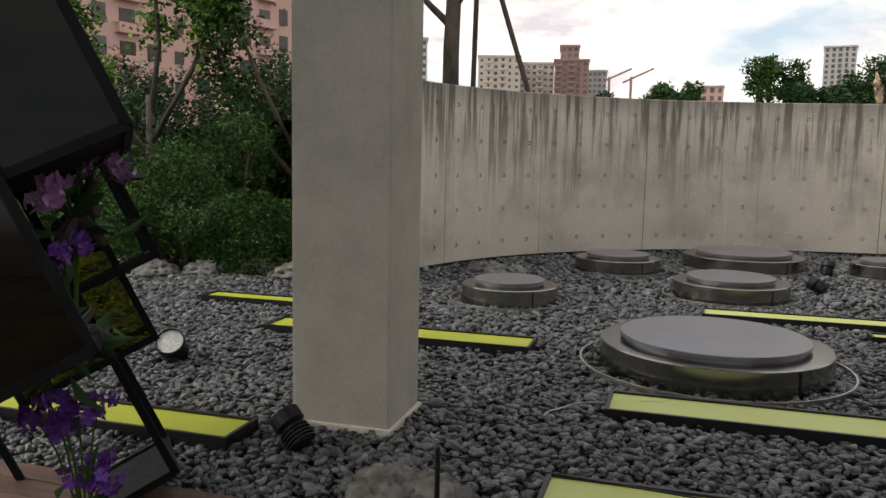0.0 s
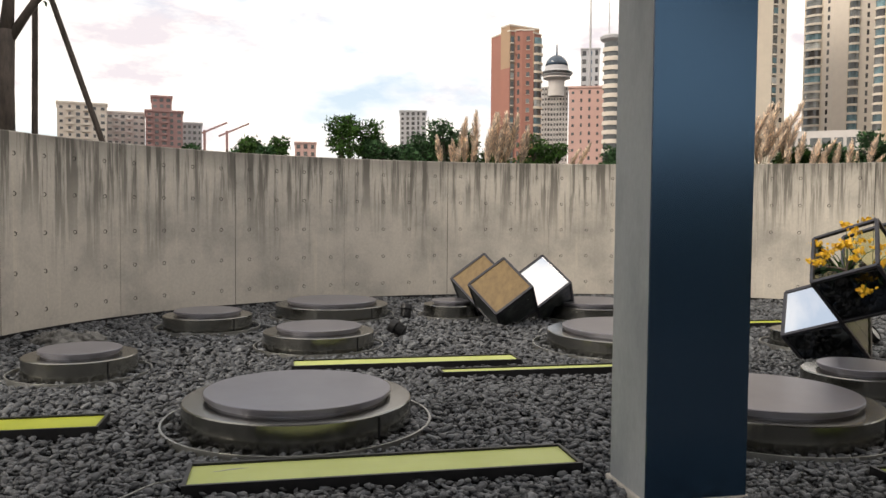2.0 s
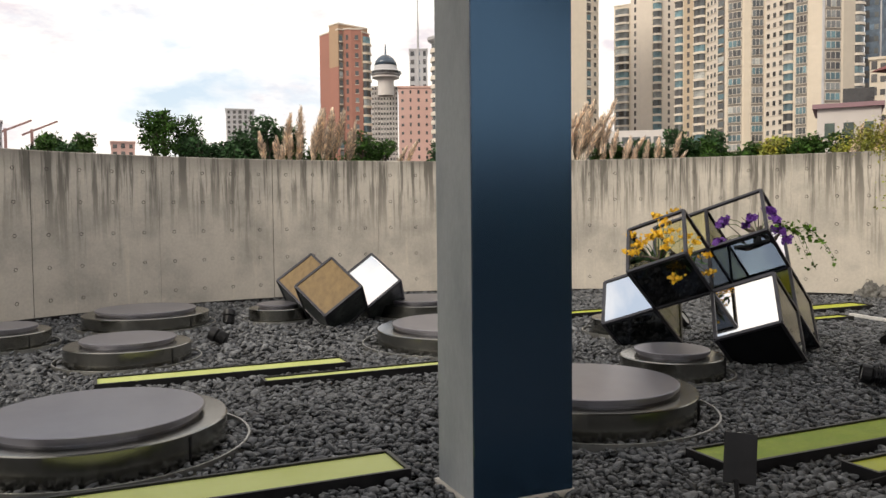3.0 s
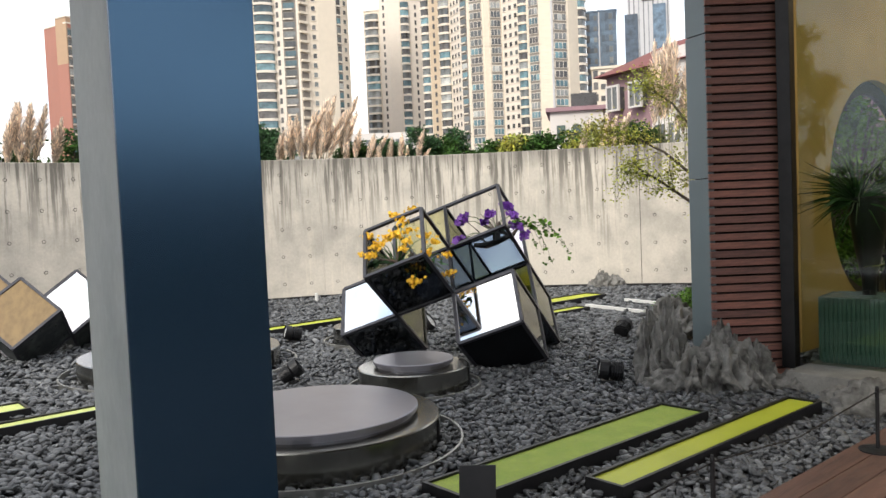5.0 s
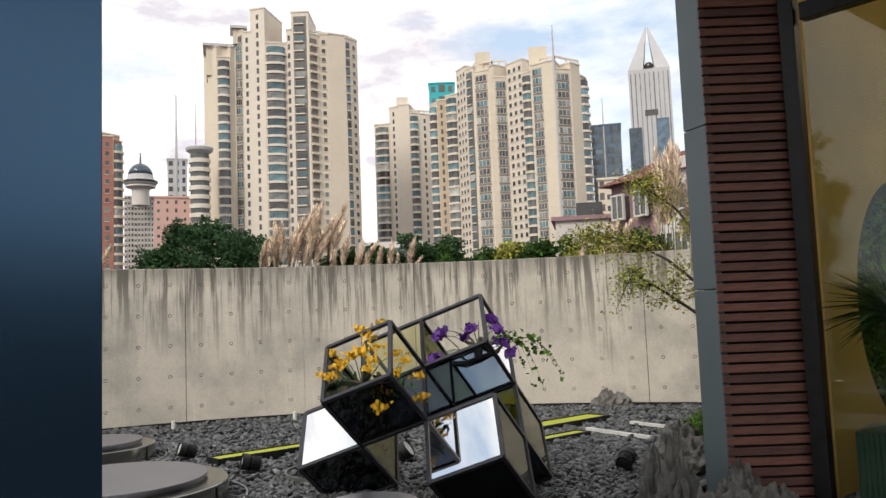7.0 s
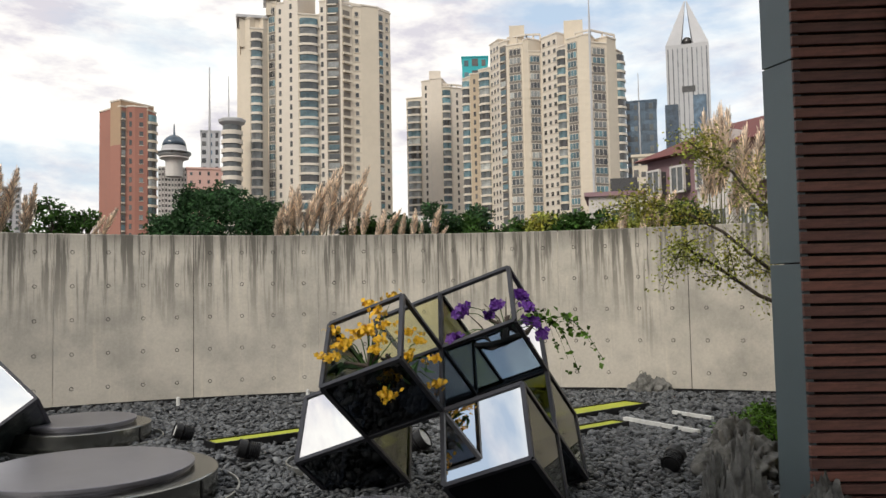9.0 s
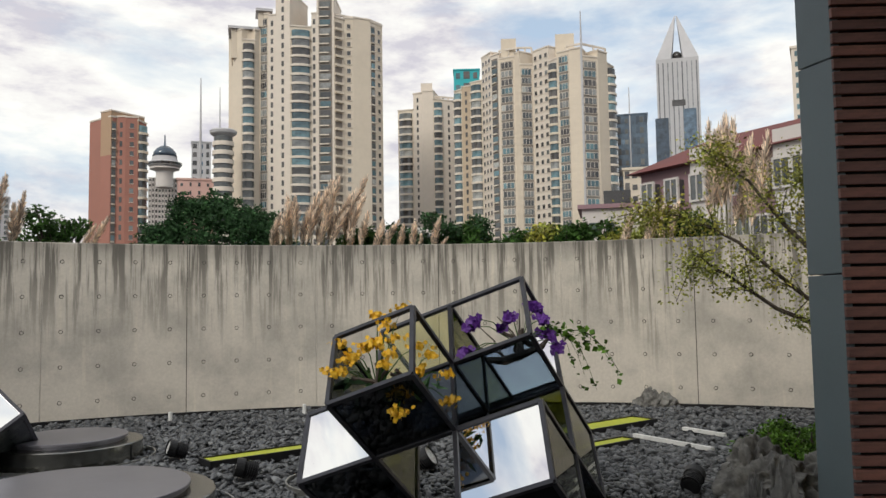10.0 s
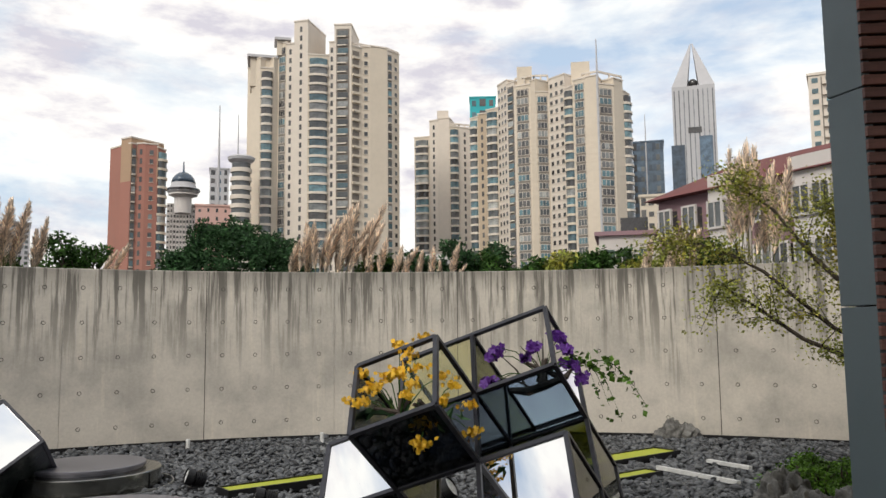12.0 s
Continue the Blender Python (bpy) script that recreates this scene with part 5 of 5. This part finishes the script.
def rock(x, y, peaks, label, seed, rough=0.3):
    """A pitted upright stone built from several weathered peaks."""
    t = thing("scholar_rock", label, "rock", pose(x, y, 0), "weathered rocks")
    for n, (px, py, r, h) in enumerate(peaks):
        bm = bmesh.new()
        bmesh.ops.create_icosphere(bm, subdivisions=6 if h > 0.2 else 4, radius=1.0)
        off = Vector((seed * 3.1 + n * 7.7, seed * 1.3, n * 2.9))
        for vert in bm.verts:
            d = vert.co.copy()
            rid = 1 - abs(noise.noise(d * 2.0 + off)) * 2
            fold = 1 - abs(noise.noise(Vector((d.x * 3.2, d.y * 3.2, d.z * 2.0)) + off * 2)) * 2
            fine = noise.noise(d * 11 + off)
            pit = max(0.0, noise.noise(d * 4.5 + off * 3) - 0.15)
            k = 1 + rough * (rid - 0.4) + rough * 0.85 * (fold - 0.4) + 0.05 * fine - 0.6 * pit
            vert.co = Vector((d.x * r * k * (1.1 - 0.35 * max(0, d.z)), d.y * r * k * (1.1 - 0.35 * max(0, d.z)), d.z * h * k))
        bm.transform(Matrix.Translation((px, py, h * 0.25)))
        part("stone", bm, M_ROCK, t, smooth=True)
    return t


rock(6.12, 3.30, [(0.0, 0.17, 0.13, 0.44), (-0.06, 0.30, 0.10, 0.38), (0.15, -0.22, 0.20, 0.28), (0.0, -0.03, 0.20, 0.22), (0.30, -0.40, 0.15, 0.24), (0.42, -0.66, 0.13, 0.10), (-0.18, 0.08, 0.13, 0.12), (0.28, -0.15, 0.14, 0.32)], "tall pitted grey rock at the foot of the slatted corner", 1, 0.4)
rock(6.25, 1.95, [(0, 0, 0.22, 0.16), (0.15, -0.3, 0.22, 0.2), (0.1, 0.25, 0.13, 0.08)], "low pale rock beside the stone sill", 2)
rock(8.15, 4.6, [(0, 0, 0.26, 0.22), (0.3, 0.35, 0.22, 0.28), (-0.2, 0.2, 0.2, 0.16), (0.35, -0.2, 0.25, 0.22)], "weathered brown-grey rocks beside the low shrub", 3)
rock(11.95, 8.6, [(0, 0, 0.14, 0.20), (0.18, -0.12, 0.15, 0.15), (-0.15, 0.1, 0.10, 0.10)], "small pitted rock at the foot of the wall", 4)
rock(-2.75, 8.75, [(0, 0, 0.22, 0.12), (0.28, 0.05, 0.16, 0.10), (-0.2, 0.12, 0.14, 0.09)], "small pale rocks near the curved wall", 5)
rock(-1.66, 1.98, [(0, 0, 0.16, 0.10), (0.2, 0.05, 0.14, 0.08)], "low brown weathered stone at the deck edge", 15)
shrub(9.2, 5.0, 0, [(rs.uniform(-0.5, 0.5), rs.uniform(-0.4, 0.4), rs.uniform(0.08, 0.24), rs.uniform(0.15, 0.26)) for _ in range(14)], 7000, 0.045, M_LEAF4, "low fresh green shrub beside the rocks", 77)

# ---- garden lights ----


def spotlight(x, y, aim, tilt, seed, r=0.085):
    t = thing("garden_spotlight", "black finned garden spotlight lying in the pebbles", "spotlight", pose(x, y, 0.0, 0, 0, aim), "garden spotlights")
    bm = bmesh.new()
    lathe(bm, [(r * 0.55, -0.13), (r * 0.7, -0.125), (r * 0.72, -0.02), (r, 0.0), (r, 0.07), (r * 0.93, 0.075), (r * 0.9, 0.05)], 20)
    m = pose(0, 0, 0.12, -90 + tilt, 0, 0)
    bm.transform(m)
    body = part("lamp_body", bm, M_DARK, t, smooth=False)
    bm = bmesh.new()
    lathe(bm, [(r * 0.9, 0.05), (r * 0.88, 0.058)], 20)
    bm.transform(m)
    part("lens", bm, M_LENS, body, "pale frosted lens")
    for k in range(5):
        bm = bmesh.new()
        lathe(bm, [(r * 0.95, -0.12 + k * 0.02), (r * 0.95, -0.112 + k * 0.02)], 16)
        bm.transform(m)
        part("fin", bm, M_DARK, body)
    bm = bmesh.new()
    tube(bm, [(0, 0, -0.05), (0, 0, 0.07)], [0.012, 0.012])
    add_box(bm, -0.05, 0.05, -0.05, 0.05, -0.02, 0.035, 0.008)
    part("spike", bm, M_DARK, t)
    return t


for n, (x, y, a, tl) in enumerate(((1.12, 8.70, 60, 25), (1.53, 10.45, -20, 60), (-3.95, 3.62, 200, 40), (5.8, 3.84, 45, 10), (4.11, 6.02, 240, 35), (5.24, 8.0, 70, 15), (5.14, 9.4, 80, 20), (6.66, 7.2, 215, 35), (7.75, 5.1, -70, 20), (-2.35, 2.38, 70, 40))):
    spotlight(x, y, a, tl, n, 0.105 if n in (2, 7) else 0.085)
for x, y in ((6.15, 12.3), (7.9, 11.7)):
    bm = bmesh.new()
    lathe(bm, [(0.03, -0.04), (0.03, 0.12), (0.022, 0.13)], 10)
    t_ = thing("bollard_light", "small pale marker post at the foot of the wall", "marker", pose(x, y, 0))
    part("post", bm, M_WHITE, t_)
for x0, y0, x1, y1 in ((9.52, 7.04, 9.37, 5.95), (10.32, 6.94, 10.23, 6.34)):
    bm = bmesh.new()
    bar(bm, (x0, y0, 0.035), (x1, y1, 0.035), 0.05, 0.04)
    tagged(link("kerb_bar", bm, M_WHITE), "thin white concrete edging bar in the pebbles", "edging")

# loose cable across the pebbles
bm = bmesh.new()
rng = random.Random(2)
line = [(-1.15 + 0.95 * (k / 14) ** 2, 3.2 + 0.78 * k / 14 - 0.25 * (k / 14) ** 3) for k in range(15)]
tube(bm, [(x, y, 0.04 + 0.006 * math.sin(i * 1.3)) for i, (x, y) in enumerate(line)], [0.005] * len(line), 6)
tagged(link("cable", bm, M_STEEL_RIM), "thin grey cable lying on the pebbles", "cable")

# barrier posts with cord, and the small dark sign


def barrier(x, y):
    t = thing("barrier_post", "thin black barrier post on a round foot", "barrier post", pose(x, y, 0.02), "barrier posts")
    bm = bmesh.new()
    lathe(bm, [(0.10, 0.0), (0.10, 0.008), (0.03, 0.014)], 28)
    part("foot", bm, M_DARK, t)
    bm = bmesh.new()
    lathe(bm, [(0.011, 0.01), (0.011, 0.36), (0.008, 0.372)], 10)
    part("rod", bm, M_DARK, t)
    return t


posts = [barrier(x, y) for x, y in ((5.32, 1.58), (3.62, 1.62), (-1.33, 1.66), (6.9, 1.5))]
bm = bmesh.new()
tube(bm, [(3.62, 1.62, 0.36), (4.4, 1.6, 0.30), (5.32, 1.58, 0.36)], [0.004] * 3, 5)
tube(bm, [(5.32, 1.58, 0.36), (6.1, 1.54, 0.31), (6.9, 1.5, 0.36)], [0.004] * 3, 5)
tube(bm, [(-1.33, 1.66, 0.36), (1.5, 1.61, 0.27), (3.62, 1.62, 0.36)], [0.004] * 3, 5)
bm.transform(Matrix.Translation((-5.32, -1.58, -0.02)))
part("cord", bm, M_DARK, posts[0], "thin black cord")
t_ = thing("small_sign", "small dark sign plate on a short stake", "sign", pose(2.87, 2.32, 0))
bm = box(-0.085, 0.085, -0.006, 0.006, 0.10, 0.36, 0.004)
bm.transform(pose(0, 0, 0, -14, 6, -28))
part("plate", bm, M_DARK, t_)
bm = bmesh.new()
tube(bm, [(0, 0, -0.06), (0, 0.02, 0.12)], [0.012, 0.012])
part("stake", bm, M_DARK, t_)

# ---- inside the glazed room ----
t_ = thing("square_planter", "teal ribbed ceramic planter", "planter", pose(7.16, 2.38, 0.15, 0, 0, 8))
part("pot", box(-0.24, 0.24, -0.24, 0.24, 0, 0.53, 0.03), M_TEAL, t_)
rib = None
for s in range(4):
    for k in range(14):
        if rib is None:
            rib = part("rib", box(-0.011, 0.011, -0.008, 0.008, 0.02, 0.53, 0.003), M_TEAL, t_)
            o = rib
        else:
            o = new("rib", rib.data)
            o.parent = t_
        o.matrix_basis = Matrix.Rotation(s * math.pi / 2, 4, "Z") @ Matrix.Translation((-0.21 + k * 0.0323, -0.243, 0))
t_ = thing("vase", "tall dark vase on the teal planter", "vase", pose(7.22, 2.33, 0.68))
bm = bmesh.new()
lathe(bm, [(0.05, 0), (0.055, 0.12), (0.10, 0.35), (0.14, 0.6), (0.15, 0.75), (0.135, 0.78)], 24)
part("body", bm, M_DARK, t_, smooth=True)
t_ = thing("spiky_plant", "spiky dark green plant in the vase", "plant", pose(7.16, 2.38, 1.44))
rng = random.Random(4)
bm = bmesh.new()
for _ in range(130):
    d = Vector((rng.gauss(0, 1), rng.gauss(0, 1), rng.gauss(0.3, 0.6))).normalized()
    l = rng.uniform(0.28, 0.55)
    tube(bm, [(0, 0, -0.02), d * l * 0.5 + Vector((0, 0, 0.02)), d * l - Vector((0, 0, 0.05))], [0.008, 0.007, 0.001], 3)
part("blades", bm, M_LEAF2, t_)
t_ = thing("metal_stand", "black metal display stand", "stand", pose(7.9, 2.1, 0.15, 0, 0, 10))
for px, py in ((0, 0), (0.4, 0), (0, 0.4), (0.4, 0.4)):
    bm = bmesh.new()
    bar(bm, (px, py, 0), (px, py, 1.1 if py else 0.8), 0.022)
    part("leg", bm, M_DARK, t_)
for z in (0.22, 0.78):
    part("shelf", box(-0.01, 0.41, -0.01, 0.41, z, z + 0.025), M_DARK, t_)
lamp = new("room_lamp", bpy.data.lights.new("room_lamp", "AREA"))
lamp.data.energy = 26
lamp.data.size = 1.6
lamp.data.color = (1.0, 0.80, 0.52)
lamp.matrix_world = look((9.0, 0.6, 4.2), (9.0, 1.6, 0.2))

for n, (x, y) in enumerate(((9.0, 3.55), (10.3, 3.6))):
    shrub(x, y, 0, [(rs.uniform(-0.8, 0.8), rs.uniform(-0.1, 0.1), rs.uniform(0.3, 2.6), rs.uniform(0.3, 0.42)) for _ in range(20)], 7000, 0.08, M_LEAF4, "tall green shrub beyond the round opening", 90 + n)

# ---- garden at the side: hedges, low stones ----
rng = random.Random(31)
for n, (x, y, w, h, mt, lb, nn, ls) in enumerate((
        (-6.6, 7.6, 0.9, 1.0, M_LEAF, "rounded fresh green garden shrub", 7000, 0.06), (-8.0, 9.0, 1.1, 1.5, M_LEAF, "rounded green garden shrub", 7000, 0.07), (-6.0, 9.2, 0.8, 0.8, M_LEAF, "low green garden shrub", 5000, 0.06),
        (-9.2, 7.8, 1.1, 1.1, M_LEAF4, "fresh green garden shrub", 6000, 0.06), (-7.6, 11.5, 1.6, 3.0, M_LEAF2, "tall dark garden shrub", 9000, 0.09), (-10.2, 11.0, 1.8, 3.2, M_LEAF2, "tall dark garden shrub", 9000, 0.09),
        (-9.0, 13.5, 1.9, 3.9, M_LEAF2, "tall dark garden shrub", 9000, 0.10), (-6.4, 13.0, 1.6, 3.4, M_LEAF, "tall green garden shrub", 8000, 0.10), (-13.0, 13.0, 2.0, 3.8, M_LEAF2, "tall dark garden shrub", 9000, 0.10),
        (-7.2, 9.6, 1.0, 2.1, M_LEAF, "mid-green rounded garden shrub", 7000, 0.07), (-5.2, 11.2, 1.2, 2.4, M_LEAF2, "tall dark garden shrub", 7000, 0.08), (-12.0, 9.5, 1.6, 2.6, M_LEAF2, "tall dark garden shrub", 8000, 0.09), (-4.9, 9.6, 0.6, 1.6, M_LEAF2, "dark garden shrub by the wall", 4000, 0.07))):
    shrub(x, y, 0, [(rng.uniform(-w, w) * 0.7, rng.uniform(-w, w) * 0.5, h * rng.uniform(0.25, 0.85), w * rng.uniform(0.35, 0.6)) for _ in range(11)], nn, ls, mt, lb, 300 + n)
for n, (x, y, rx, ry, h, mt, lb) in enumerate(((-7.15, 8.3, 1.0, 0.8, 1.5, M_LEAF, "rounded clipped fresh green shrub"), (-5.85, 7.9, 0.85, 0.6, 1.0, M_LEAF, "low clipped green shrub"), (-8.5, 8.1, 0.9, 0.7, 1.0, M_LEAF, "rounded clipped green shrub"))):
    dome_shrub(x, y, 0, rx, ry, h, 12000, 0.05, mt, lb, 340 + n)
limb_tree("garden_tree", "leafy dark garden tree with thin trunks", pose(-6.3, 10.2, 0), [((0, 0, -0.1), 0.09), ((0.1, 0, 1.2), 0.07), ((0.1, 0, 2.4), 0.05)], [
    ([(0.1, 0, 1.0), (-0.7, 0, 1.8), (-1.4, 0.2, 2.8), (-1.8, 0.2, 4.0)], 0.05), ([(0.1, 0, 2.0), (0.3, 0, 3.2), (0.2, 0, 4.6), (0.4, 0, 5.6)], 0.05), ([(0.1, 0, 1.6), (0.8, 0, 2.6), (1.3, 0, 3.8), (1.5, 0, 5.0)], 0.05), ([(0.1, 0, 1.3), (-0.4, -0.4, 2.6), (-0.9, -0.6, 3.9), (-1.1, -0.6, 5.2)], 0.04)], M_LEAF, 9000, 0.10, 51, 0.8)
limb_tree("garden_tree", "leafy garden tree with bright hanging leaves", pose(-8.8, 9.8, 0), [((0, 0, -0.1), 0.10), ((0.1, 0, 1.2), 0.08), ((0.1, 0, 2.4), 0.06)], [
    ([(0.1, 0, 1.4), (-0.7, 0, 2.4), (-1.4, 0.2, 3.4), (-1.8, 0.2, 4.6)], 0.05), ([(0.1, 0, 2.0), (0.3, 0, 3.2), (0.2, 0, 4.6), (0.4, 0, 5.8)], 0.05), ([(0.1, 0, 1.6), (0.9, 0, 2.8), (1.5, -0.2, 3.8), (2.0, -0.3, 4.4)], 0.05)], M_LEAF4, 7000, 0.12, 52, 0.8)
for n in range(9):
    rock(-5.0 - n * 0.55, 7.55 + 0.25 * math.sin(n * 1.7) - n * 0.08, [(0, 0, 0.24, 0.13)], "low stone edging the garden bed", 20 + n, 0.25)

# ---- pebbles ----
KEEP = [(d[0], d[1], d[3] + 0.01) for d in DRUMS]
BOXES = [(s[0] - 0.03, s[1] + 0.03, s[2] - 0.03, s[3] + 0.03) for s in STRIPS] + [(-2.54, -1.92, 2.71, 3.27), (1.58, 2.21, 2.81, 3.31), (6.44, 12, -3, 2.68), (-7.4, 7.0, -3, 1.74)]


def scatter(n, x0, x1, y0, y1, size, seed):
    r = np.random.RandomState(seed)
    p = np.c_[r.uniform(x0, x1, n), r.uniform(y0, y1, n)]
    ok = np.ones(n, bool)
    for cx, cy, cr in KEEP:
        ok &= np.hypot(p[:, 0] - cx, p[:, 1] - cy) > cr
    for a, b, c, d in BOXES:
        ok &= ~((p[:, 0] > a) & (p[:, 0] < b) & (p[:, 1] > c) & (p[:, 1] < d))
    dx, dy = p[:, 0] - CX, p[:, 1] - CY
    deg = np.degrees(np.arctan2(dy, dx))
    u = (deg - 90) / 60
    lim = np.where((deg > -2) & (deg < 156), (((-0.3086 * u - 0.8345) * u + 0.2159) * u + 0.7017) * u + 9.1748, 30.0)
    ok &= np.hypot(dx, dy) < lim - 0.03
    p = p[ok]
    s = size * r.lognormal(0, 0.24, len(p))
    return p, s, r


def pebble_field(name, p, s, r, sub):
    bm = bmesh.new()
    bmesh.ops.create_icosphere(bm, subdivisions=sub, radius=1.0)
    v = np.array([w.co[:] for w in bm.verts])
    bm.verts.index_update()
    f = np.array([[q.index for q in w.verts] for w in bm.faces])
    bm.free()
    n = len(p)
    ang_ = r.uniform(0, 2 * math.pi, n)
    c, sn = np.cos(ang_), np.sin(ang_)
    ax, ay, az = s * r.uniform(0.9, 1.35, n), s * r.uniform(0.6, 0.9, n), s * r.uniform(0.34, 0.55, n)
    jit = 1 + 0.07 * r.randn(n, len(v), 1)
    w = v[None] * jit
    x, y, z = w[..., 0] * ax[:, None], w[..., 1] * ay[:, None], w[..., 2] * az[:, None]
    t1, t2 = r.normal(0, 0.28, n)[:, None], r.normal(0, 0.28, n)[:, None]
    z = z + t1 * x + t2 * y
    X = x * c[:, None] - y * sn[:, None] + p[:, 0:1]
    Y = x * sn[:, None] + y * c[:, None] + p[:, 1:2]
    Z = z + (r.uniform(-0.035, 0.012, n))[:, None] + 0.01 * np.sin(p[:, 0:1] * 3.1) * np.cos(p[:, 1:2] * 2.7)
    co = np.stack([X, Y, Z], -1).reshape(-1, 3)
    fa = (f[None] + (np.arange(n) * len(v))[:, None, None]).reshape(-1, 3)
    me = bpy.data.meshes.new(name)
    me.vertices.add(len(co))
    me.vertices.foreach_set("co", co.ravel())
    me.loops.add(fa.size)
    me.loops.foreach_set("vertex_index", fa.ravel())
    me.polygons.add(len(fa))
    me.polygons.foreach_set("loop_start", np.arange(0, fa.size, 3))
    me.polygons.foreach_set("loop_total", np.full(len(fa), 3))
    me.polygons.foreach_set("use_smooth", np.ones(len(fa), bool))
    me.update()
    me.validate()
    me.materials.append(M_PEB)
    return tagged(new(name, me), "bed of smooth dark grey river pebbles", "pebbles", kind="stuff")


pebble_field("pebbles", *scatter(36000, -5.2, 7.2, 1.7, 4.2, 0.0255, 1), 1)
pebble_field("pebbles", *scatter(42000, -6.5, 9.6, 4.2, 7.6, 0.029, 2), 1)
pebble_field("pebbles", *scatter(44000, -9.5, 13.6, 7.6, 13.6, 0.037, 3), 1)
pebble_field("pebbles", *scatter(9000, 7.6, 13.6, 2.7, 7.6, 0.042, 4), 1)
pebble_field("pebbles", *scatter(3500, -9.5, -5.5, 1.7, 7.6, 0.055, 5), 1)
bed = thing("pebble_patch", "loose dark river pebbles beside the column", "pebbles", kind="structure")
rng = random.Random(77)
shapes = []
for k in range(6):
    bm = bmesh.new()
    bmesh.ops.create_icosphere(bm, subdivisions=1, radius=1.0)
    for vert in bm.verts:
        vert.co = Vector((vert.co.x * 0.031, vert.co.y * 0.021, vert.co.z * 0.013)) * (1 + 0.12 * rng.gauss(0, 1))
    shapes.append(bm)
mes = []
for n in range(300):
    x, y = rng.uniform(-1.85, 1.5), rng.uniform(2.5, 3.35)
    if n < 6:
        o = part("pebble", shapes[n], M_PEB1, bed, smooth=True)
        mes.append(o.data)
    else:
        o = new("pebble", mes[n % 6])
        o.parent = bed
    o.matrix_basis = pose(x, y, rng.uniform(0.012, 0.026), rng.gauss(0, 9), rng.gauss(0, 9), rng.uniform(0, 360))
